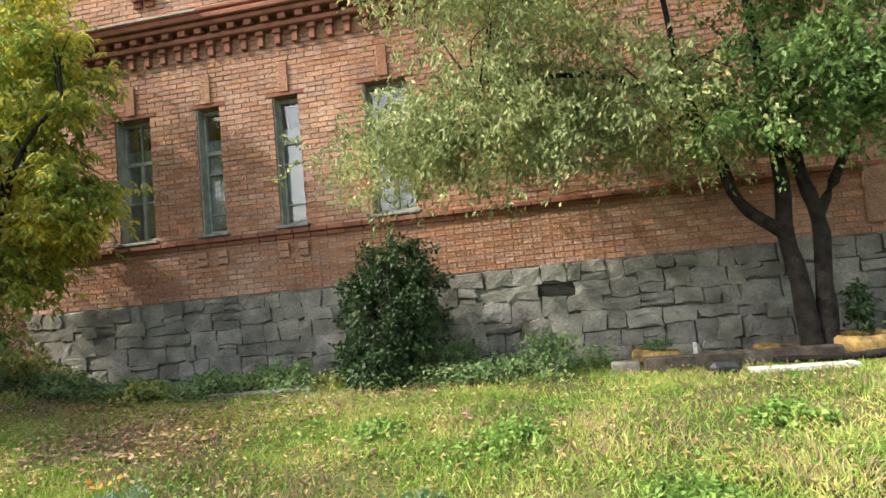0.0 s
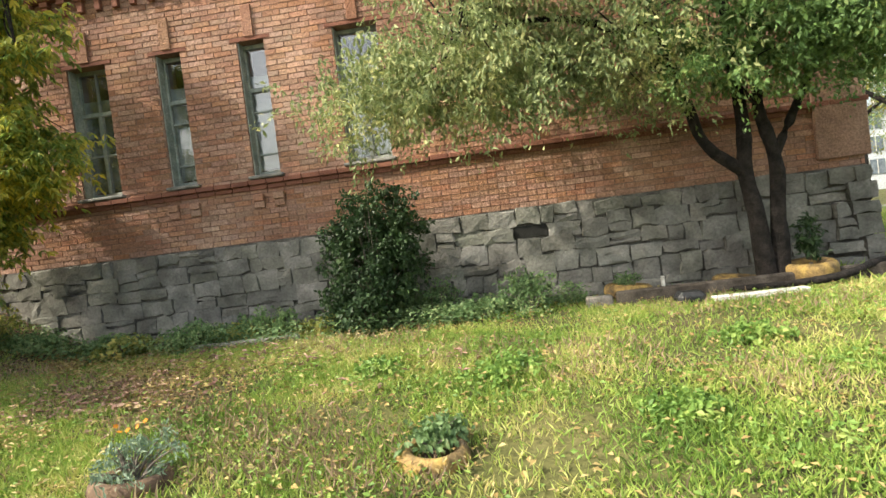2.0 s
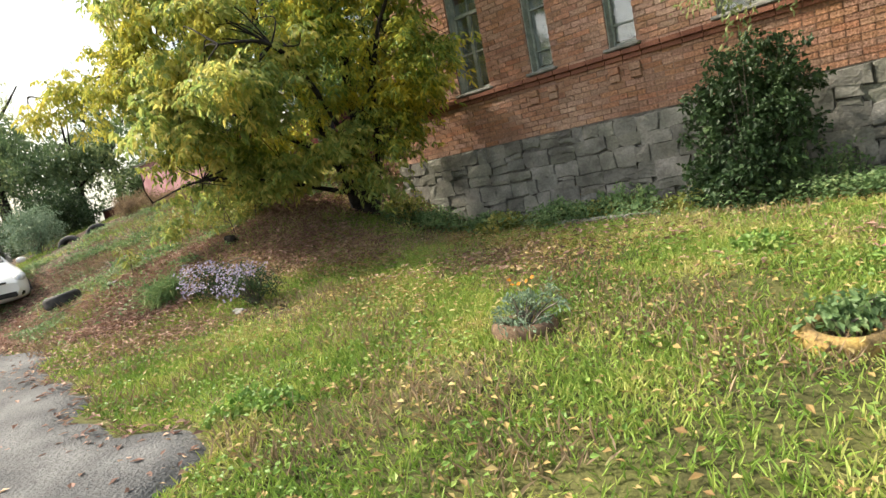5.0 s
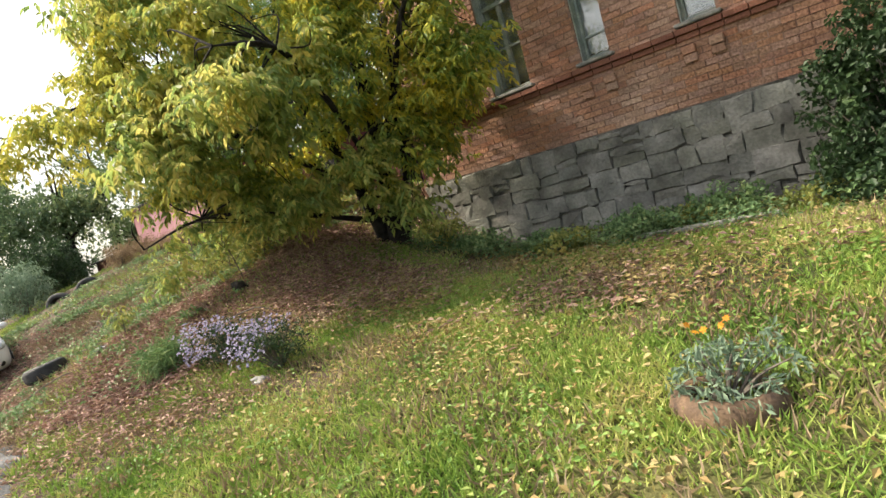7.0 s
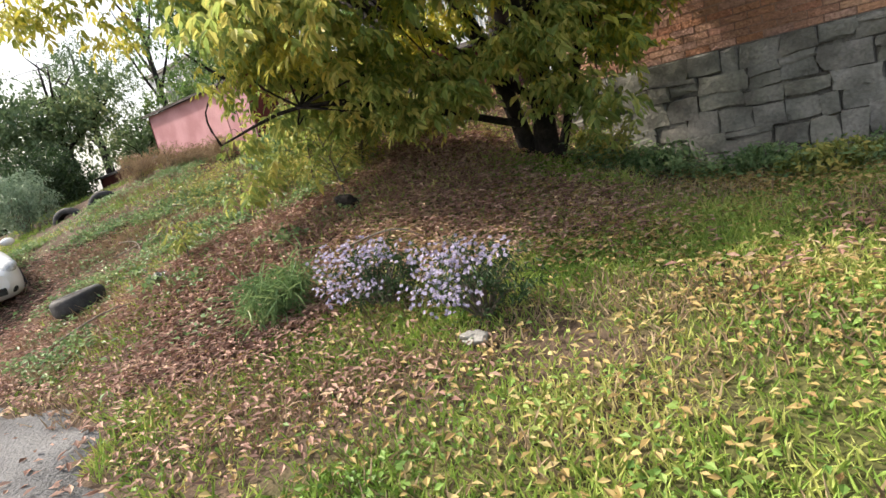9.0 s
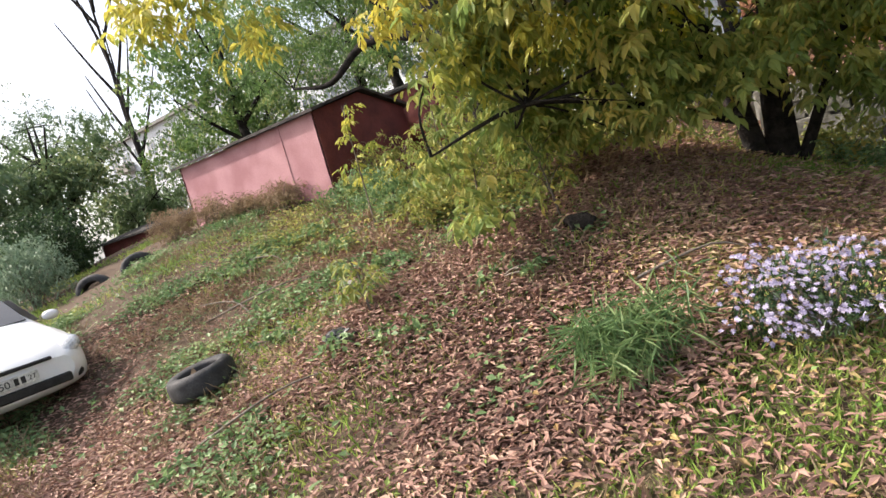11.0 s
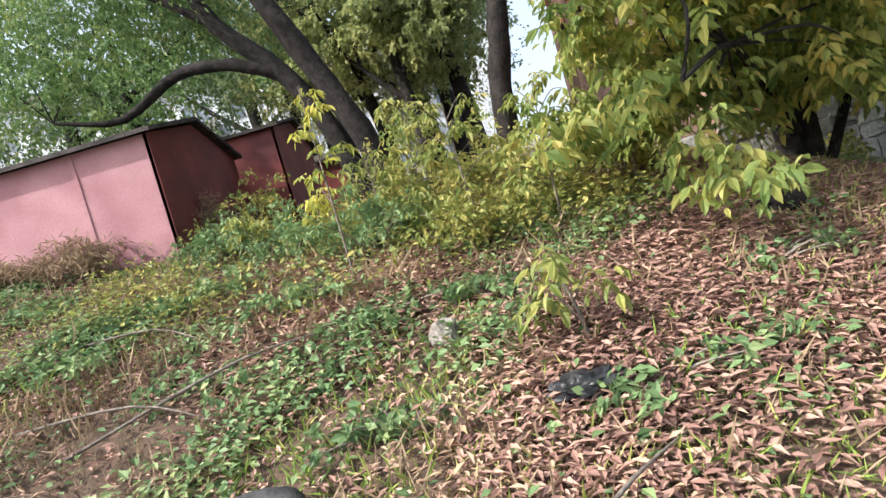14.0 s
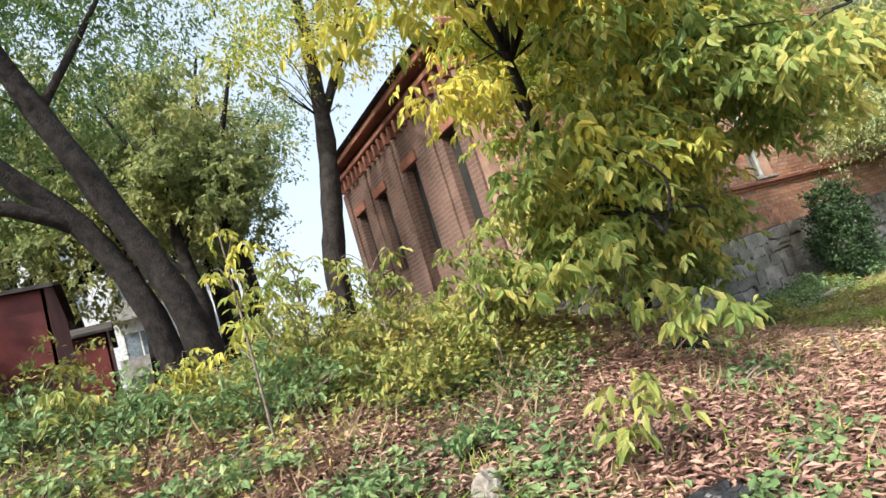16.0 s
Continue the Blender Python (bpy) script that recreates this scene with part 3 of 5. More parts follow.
def tall_window(a, b, style):
    w = thing("window", "tall narrow window in flaking grey-green paint", "window")
    w.parent = house
    del w["category"]
    y = WY + 0.17
    e = 0.04
    part("frame", box(a, a + e, y, y + 0.07, WB, WT, 0.006), M_PAINT, w)
    part("frame", box(b - e, b, y, y + 0.07, WB, WT, 0.006), M_PAINT, w)
    part("frame", box(a + e, b - e, y, y + 0.07, WT - 0.06, WT, 0.006), M_PAINT, w)
    part("frame", box(a + e, b - e, y, y + 0.07, WB, WB + 0.07, 0.006), M_PAINT, w)
    tz = WB + 1.22
    part("transom", box(a + e, b - e, y - 0.012, y + 0.075, tz, tz + 0.06, 0.008), M_PAINT, w)
    bars = [WB + 0.3, WB + 0.92] if style == 0 else [WB + 0.62]
    for z in bars:
        part("glazing_bar", box(a + e, b - e, y + 0.012, y + 0.05, z, z + 0.03, 0.004), M_PAINT, w)
    if b - a > 0.5:
        m = (a + b) / 2
        part("mullion", box(m - 0.03, m + 0.03, y - 0.006, y + 0.062, WB + 0.07, tz, 0.006), M_PAINT, w)
        part("glazing_bar", box(m - 0.013, m + 0.013, y + 0.012, y + 0.05, tz + 0.06, WT - 0.06), M_PAINT, w)
    zs = [WB + 0.07, *[z + 0.015 for z in bars], tz + 0.03, WT - 0.06]
    for z0, z1 in zip(zs[:-1], zs[1:]):
        p = part("pane", box(a + e, b - e, y + 0.028, y + 0.033, z0, z1), M_GLASS, w, "dusty reflecting glass")
        p.visible_shadow = False
    part("curtain", box(a + 0.01, b - 0.01, y + 0.055, y + 0.065, WB + 0.1, tz + 0.25), M_CURTAIN, w, "faded pale curtain behind the glass")
    part("sill", box(a - 0.06, b + 0.06, WY - 0.09, y - 0.003, WB - 0.05, WB - 0.003, 0.012), M_SILL, w, "weathered grey sill")
    # reveal boards
    part("reveal", box(a - 0.0, a + 0.015, WY + 0.02, y - 0.003, WB, WT - 0.003), M_PAINT, w)


for n, (a, b) in enumerate(WINS):
    tall_window(a, b, 0 if n in (1, 2) else 1)
    m = (a + b) / 2
    part("keystone", box(m - 0.075, m + 0.075, WY - 0.035, WY - 0.003, WT + 0.05, WT + 0.5, 0.008), M_BRICK_ONE, house)
    part("lintel", box(a - 0.1, b + 0.1, WY - 0.018, WY - 0.006, WT + 0.003, WT + 0.05), M_MOULD, house)
for x in (-3.27, -2.95, -1.99, -1.69):
    for k in range(2):
        part("bracket", box(x, x + 0.15, WY - 0.07 + 0.02 * (1 - k), WY - 0.003, 2.08 + 0.1 * k, 2.175 + 0.1 * k, 0.008), M_BRICK_ONE, house)

# string course under the windows, in two steps
for z0, z1, d in ((2.34, 2.405, 0.035), (2.41, 2.475, 0.075)):
    x = X0
    while x < X1 + 0.05:
        l = 0.255
        part("ledge_brick", box(x, min(x + l, X1 + 0.08), WY - d - rng.random() * 0.006, WY - 0.003, z0, z1, 0.007), M_MOULD, house)
        x += l + 0.006

# cornice: hanging dentils, blocks, bands
for k in range(46):
    x = X0 + 0.1 + k * 0.268
    part("dentil", box(x, x + 0.085, WY - 0.075, WY - 0.003, 5.21, 5.36, 0.006), M_MOULD, house)
    part("dentil", box(x - 0.02, x + 0.105, WY - 0.10, WY - 0.003, 5.365, 5.435, 0.006), M_MOULD, house)
    part("dentil", box(x + 0.11, x + 0.23, WY - 0.17, WY - 0.003, 5.53, 5.615, 0.006), M_MOULD, house)
for z0, z1, d in ((5.44, 5.525, 0.13), (5.62, 5.70, 0.2), (5.705, 5.79, 0.25), (5.90, 5.96, 0.12)):
    part("cornice_band", box(X0 - 0.05, X1 + 0.05, WY - d, WY - 0.003, z0, z1, 0.015), M_MOULD, house)
part("gutter_pipe", box(-5.4, -2.9, WY - 0.30, WY - 0.255, 5.80, 5.84, 0.015), M_SILL, house, "grey metal pipe along the cornice")
for x in (-4.1, -3.9):
    for k in range(3):
        part("bracket", box(x, x + 0.14, WY - 0.14 + 0.04 * k, WY - 0.003, 6.35 - 0.09 * k, 6.43 - 0.09 * k), M_MOULD, house)
# corner pilaster
part("pilaster", box(5.6, X1 + 0.06, WY - 0.07, WY - 0.003, 1.72, 5.2, 0.015), M_BRICK_ONE, house)

# plinth
part("plinth_core", box(X0, X1, WY - 0.03, WY - 0.004, -0.4, PLINTH), M_STONE_JOINT, house, "dark joints of the granite plinth")


def stone(x0, x1, z0, z1, y):
    """A rough split block: front face broken into facets."""
    nx = 4 if x1 - x0 > 0.35 else 3
    us, vs_ = np.linspace(0, 1, nx), np.linspace(0, 1, 3)
    g = []
    for j, v in enumerate(vs_):
        for i, u in enumerate(us):
            edge = i in (0, nx - 1) or j in (0, 2)
            jit = rng.normal(size=3) * 0.015
            g.append((x0 + (x1 - x0) * u + jit[0], y - (0.0 if edge else 0.008) + jit[1] * 0.2, z0 + (z1 - z0) * v + jit[2]))
    g = np.array(g)
    back = np.array([(x0, WY - 0.02, z0), (x1, WY - 0.02, z0), (x1, WY - 0.02, z1), (x0, WY - 0.02, z1)])
    bm = bmesh.new()
    bv = [bm.verts.new(c) for c in g]
    kv = [bm.verts.new(c) for c in back]
    for j in range(2):
        for i in range(nx - 1):
            a = j * nx + i
            bm.faces.new((bv[a], bv[a + 1], bv[a + nx + 1], bv[a + nx]))
    low, high = [bv[i] for i in range(nx)], [bv[2 * nx + i] for i in range(nx)]
    bm.faces.new((kv[0], kv[1], *low[::-1]))
    bm.faces.new((kv[3], *high, kv[2])[::-1])
    bm.faces.new((kv[0], bv[0], bv[nx], bv[2 * nx], kv[3]))
    bm.faces.new((kv[1], kv[2], bv[3 * nx - 1], bv[2 * nx - 1], bv[nx - 1]))
    part("plinth_stone", bm, M_STONE, house)


zs = [0.02, 0.26, 0.48, 0.71, 0.93, 1.15, 1.37, 1.585]


def course(r, x):
    """Height of the joint under course r, wandering along the wall."""
    return zs[r] + (0.0 if r in (0, 7) else 0.03 * math.sin(1.9 * x + 2.3 * r) + 0.02 * math.sin(4.7 * x + r))


for r in range(7):
    x = X0 - 0.03 - rng.random() * 0.2
    while x < X1:
        l = 0.17 + 0.33 * rng.random()
        a, b = max(x, X0 - 0.03), min(x + l, X1 + 0.04)
        m = (a + b) / 2
        z0, z1 = course(r, m) + rng.normal() * 0.012, course(r + 1, m) + rng.normal() * 0.012
        hole = r == 5 and a < 1.98 < b
        if b - a > 0.1:
            proud = WY - (0.15 if a > 5.55 else 0.075) - 0.03 * (6 - r) / 6
            if hole:
                # shade of the open hole painted as a near-black panel
                part("vent", box(a + 0.02, b - 0.02, WY - 0.06, WY - 0.035, zs[r] + 0.05, zs[r + 1] - 0.02), M_UNLIT, house, "near-black panel standing for a shaded vent hole in the plinth")
            elif rng.random() < 0.16:
                q = z0 + (z1 - z0) * (0.4 + 0.25 * rng.random())
                stone(a + 0.007, b - 0.007, z0 + 0.006, q - 0.005, proud + rng.normal() * 0.012)
                stone(a + 0.007, b - 0.007, q + 0.005, z1 - 0.005, proud + rng.normal() * 0.012)
            else:
                stone(a + 0.007, b - 0.007, z0 + 0.006, z1 - 0.005, proud + rng.normal() * 0.012)
        x += l

# ---- low things along the wall ----
def tyre(name, at, R, w, material, label, tilt=(0, 0, 0), fill=True):
    """A car tyre lying down, with rounded shoulders, tread blocks and a bead."""
    t = thing(name, label, "tyre")
    r = R * 0.58
    prof = [(r, 0.02), (r + 0.015, 0.0), (R * 0.82, -0.012), (R * 0.95, 0.015), (R, 0.05), (R, w - 0.05), (R * 0.95, w - 0.015), (R * 0.82, w + 0.012), (r + 0.015, w), (r, w - 0.02), (r + 0.03, w * 0.5)]
    n, k = 40, len(prof)
    v = []
    for i in range(n):
        a = 2 * math.pi * i / n
        for j, (q, z) in enumerate(prof):
            qq = q * (1 - (0.022 if j in (4, 5) and i % 2 else 0)) * (1 + 0.012 * math.sin(3 * a))
            v.append((qq * math.cos(a), qq * math.sin(a), z))
    f = [(i * k + j, ((i + 1) % n) * k + j, ((i + 1) % n) * k + (j + 1) % k, i * k + (j + 1) % k) for i in range(n) for j in range(k)]
    raw("casing", np.array(v), f, material, t, smooth=True)
    if fill:
        m = 12
        rr = np.linspace(0, 1, 6)
        pts = [(0, 0, w * 0.72)] + [(q * (r + 0.02) * math.cos(2 * math.pi * i / m), q * (r + 0.02) * math.sin(2 * math.pi * i / m), w * 0.72 + 0.03 * rng.normal() * (q < 0.9) - 0.03 * q) for q in rr[1:] for i in range(m)]
        ff = [(0, 1 + i, 1 + (i + 1) % m) for i in range(m)]
        for q in range(4):
            for i in range(m):
                a, b = 1 + q * m + i, 1 + q * m + (i + 1) % m
                ff += [(a, a + m, b + m), (a, b + m, b)]
        raw("soil", np.array(pts), ff, M_SOIL, t, "dark soil filling", smooth=True)
    t.location = at
    t.rotation_euler = [radians(a) for a in tilt]
    return t


def plant(name, at, blobs, twigs, per, size, length, width, material, label, category, stems=0, droop=0.25, group=""):
    """A leafy plant: stems from its foot into a mass of leaves."""
    t = thing(name, label, category, at, group)
    c = lumps(blobs, twigs)
    raw("foliage", *sprays(c, size, per, length, width, droop), material, t)
    if stems:
        pcs = []
        for q in c[rng.choice(len(c), min(stems, len(c)), replace=False)]:
            pcs.append(tube([(q[0] * 0.12, q[1] * 0.12, -0.03), (q[0] * 0.5, q[1] * 0.5, q[2] * 0.55), q], [0.010, 0.007, 0.003], 5))
        raw("undergrowth", *merge(pcs), M_TWIG, t)["kind"] = "stuff"
    return t


tyre("tyre_planter", (4.85, 6.95, gz(4.85, 6.95) + 0.05), 0.29, 0.18, M_YELLOW, "worn yellow-painted tyre used as a planter", (3, -2, 0))
tyre("tyre_planter", (4.12, 7.15, gz(4.1, 7.15) - 0.02), 0.28, 0.15, M_YELLOW, "worn yellow-painted tyre sunk beside the tree", (4, 5, 30))
tyre("tyre_planter", (2.86, 7.2, gz(2.86, 7.2) + 0.03), 0.29, 0.14, M_YELLOW, "worn yellow-painted tyre with a small plant", (5, 4, 70))
tyre("tyre_planter", (0.85, 3.33, gz(0.85, 3.33) - 0.12), 0.215, 0.17, M_YELLOW, "small yellow-painted tyre planter sunk in the lawn", (4, 3, 10))
tyre("tyre_planter", (-0.98, 3.3, gz(-1, 3.3) - 0.15), 0.25, 0.2, M_BROWNTYRE, "faded brown tyre planter sunk in the lawn", (-3, 4, 40))
tyre("old_tyre", (-10.6, 3.3, gz(-10.72, 3.42) - 0.01), 0.3, 0.2, M_RUBBER, "half-buried black tyre filled with dead leaves", (6, -5, 0))
tyre("old_tyre", (-16.2, 6.1, gz(-16.2, 6.1) - 0.14), 0.33, 0.2, M_RUBBER, "black tyre standing half-buried in the bank", (80, 0, 60), False)
tyre("old_tyre", (-16.9, 5.6, gz(-16.9, 5.6) - 0.16), 0.33, 0.2, M_RUBBER, "black tyre standing half-buried in the bank", (80, 0, 40), False)

tagged(part("kerb_block", box(2.32, 2.62, 6.85, 7.0, gz(2.5, 7) - 0.02, gz(2.5, 7) + 0.11, 0.015), M_ROCK), "short pale concrete kerb block by the bed", "kerb block")
tagged(part("board", box(3.55, 4.5, 6.28, 6.42, gz(4, 6.4) + 0.0, gz(4, 6.4) + 0.05, 0.008), M_WHITE), "flaking white board lying on the grass", "board")
tagged(part("stake", box(3.18, 3.215, 6.85, 6.885, gz(3.2, 6.9) - 0.05, gz(3.2, 6.9) + 0.27, 0.004), M_WHITE), "short white stake in the flower bed", "stake")
tagged(part("bed_edging", box(2.65, 5.6, 6.8, 6.9, gz(4, 6.9) - 0.05, gz(4, 6.9) + 0.15, 0.02), M_TIMBER), "dark weathered timber edging the bed", "edging")
tagged(part("bed_edging", box(-2.6, -1.2, 6.85, 6.95, gz(-2, 6.9) - 0.05, gz(-2, 6.9) + 0.06, 0.012), M_CONC), "broken concrete edging half sunk in earth", "edging")
bm = box(3.2, 3.5, 6.35, 6.6, gz(3.3, 6.4) - 0.02, gz(3.3, 6.4) + 0.12, 0.05)
tagged(part("bucket", bm, M_BAG), "dark crumpled plastic bucket in the grass", "bucket")
bm = bmesh.new()
v, f = tube([(3.9, 6.7, gz(4, 6.7) + 0.05), (4.9, 6.55, gz(4, 6.7) + 0.08), (5.6, 6.9, gz(5, 6.9) + 0.16), (6.6, 7.2, gz(6, 7) + 0.12)], [0.035, 0.045, 0.04, 0.02], 7)
tagged(raw("fallen_branch", v, f, M_BARK, smooth=True), "dark bare branch lying along the bed", "branch")


def rock(at, s, material, label):
    bm = bmesh.new()
    bmesh.ops.create_icosphere(bm, subdivisions=3, radius=1)
    for q in bm.verts:
        d = 1 + 0.5 * noise.noise(q.co * 1.3 + Vector(at)) + 0.12 * noise.noise(q.co * 4)
        q.co = Vector((q.co.x * s[0], q.co.y * s[1], q.co.z * s[2])) * d
    o = part("rock", bm, material)
    o.location = at
    tagged(o, label, "rock")


rock((-9.72, 4.5, gz(-9.72, 4.5) + 0.03), (0.085, 0.06, 0.09), M_ROCK, "pale broken stone among the weeds")
rock((-4.95, 3.42, gz(-4.95, 3.42) + 0.03), (0.09, 0.06, 0.045), M_SILL, "pale stone beside the lilac flowers")
rock((-7.46, 4.95, gz(-7.46, 4.95) + 0.05), (0.14, 0.1, 0.09), M_BARK, "dark rotten stump on the bank")
rock((-8.3, 8.6, gz(-8.3, 8.6) + 0.1), (0.2, 0.15, 0.14), M_ROCK, "pale boulder under the tree")
bm = bmesh.new()
bmesh.ops.create_icosphere(bm, subdivisions=4, radius=0.2)
for q in bm.verts:
    q.co = Vector((q.co.x * 0.75, q.co.y * 0.5, q.co.z * 0.25)) * (1 + 0.6 * noise.noise(q.co * 12))
bag = part("plastic_bag", bm, M_BAG)
bag.location = (-9.15, 3.65, gz(-9.15, 3.65) + 0.03)
tagged(bag, "crumpled black plastic bag among fallen leaves", "bag")


# ---- trees ----
def tree(name, label, limbs, crowns, at=(0, 0, 0), group=""):
    """limbs: paths with radii, first the trunk; crowns: (blobs, twigs, per, size, length, width, droop, material)."""
    t = thing(name, label, "tree", group=group)
    for i, (path, radii, sides) in enumerate(limbs):
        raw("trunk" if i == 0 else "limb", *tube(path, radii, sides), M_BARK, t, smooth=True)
    for blobs, twigs, per, size, length, width, droop, material in crowns:
        if per < 8:
            c = clustered(blobs, max(1, twigs // 9), 9, size)
            raw("crown", *fronds(c, size, per, length, width, droop), material, t)
        else:
            c = clustered(blobs, max(1, twigs // 7), 7, size * 0.7)
            raw("crown", *sprays(c, size, per, length, width, droop), material, t)
        ends = np.array([p[-1] for p, _, _ in limbs] + [p[len(p) // 2] for p, _, _ in limbs])
        pick = c[rng.choice(len(c), min(len(c), 55), replace=False)]
        pcs = []
        for q in pick:
            e = ends[np.argmin(((ends - q) ** 2).sum(1))]
            if np.linalg.norm(e - q) > 1.5:
                continue
            mid = (e + q) / 2 + rng.normal(size=3) * 0.12 + [0, 0, 0.12]
            pcs.append(tube([e, mid, q], [0.014, 0.009, 0.003], 5))
        if pcs:
            raw("brushwood", *merge(pcs), M_BARK, t, smooth=True)["kind"] = "stuff"
    return t


gA = gz(4.4, 7.0)
tree("garden_tree", "twin-stemmed tree with dark bark and silvery foliage", [
    ([(4.42, 7.0, gA - 0.1), (4.36, 7.0, 1.1), (4.28, 6.98, 1.65), (4.30, 6.95, 2.2), (4.22, 6.9, 3.0), (4.1, 6.7, 4.2), (3.9, 6.6, 5.4)], [0.13, 0.095, 0.088, 0.072, 0.058, 0.042, 0.018], 10),
    ([(4.55, 7.0, gA - 0.1), (4.60, 7.0, 1.1), (4.62, 6.98, 1.8), (4.48, 6.95, 2.4), (4.55, 6.9, 3.4), (4.8, 6.8, 4.8)], [0.105, 0.085, 0.076, 0.06, 0.042, 0.018], 10),
    ([(4.28, 6.98, 1.65), (3.85, 6.95, 2.05), (3.65, 6.9, 2.6), (3.1, 6.75, 3.3), (2.3, 6.6, 3.6), (1.2, 6.4, 3.5)], [0.075, 0.065, 0.06, 0.05, 0.035, 0.012], 8),
    ([(4.62, 6.98, 1.8), (4.85, 6.9, 2.3), (5.2, 6.8, 3.0), (5.6, 6.6, 3.6)], [0.06, 0.045, 0.03, 0.012], 8),
    ([(3.65, 6.9, 2.6), (3.3, 6.5, 3.4), (3.1, 6.2, 4.4), (2.7, 6.0, 5.3)], [0.045, 0.035, 0.025, 0.01], 7),
], [
    ([(2.2, 6.5, 3.4, 1.2, 1.1, 0.75, 3), (1.2, 6.3, 3.1, 1.0, 1.0, 0.65, 2.4), (0.3, 6.3, 2.95, 0.8, 0.7, 0.5, 1.1), (2.0, 6.2, 4.4, 1.5, 1.3, 0.8, 2.6), (3.2, 6.5, 3.1, 0.8, 0.9, 0.5, 1.2), (3.0, 6.2, 5.3, 1.6, 1.4, 0.7, 2.2), (5.6, 6.4, 4.8, 1.5, 1.3, 1.0, 2.4), (0.9, 6.4, 4.6, 0.8, 0.8, 0.6, 0.8), (4.2, 6.2, 5.2, 1.6, 1.4, 0.9, 2.4), (0.6, 6.2, 5.9, 1.4, 1.0, 0.5, 0.9)], 2700, 24, 0.34, 0.07, 0.03, 0.55, L_OLIVE),
    ([(4.3, 6.4, 3.0, 0.9, 0.9, 0.55, 2), (5.2, 6.4, 3.1, 0.9, 0.9, 0.6, 2), (5.9, 6.5, 3.4, 0.9, 0.9, 0.7, 1.3), (4.6, 6.4, 4.0, 1.0, 1.0, 0.7, 1.4)], 1150, 24, 0.32, 0.066, 0.034, 0.4, L_GREEN),
])

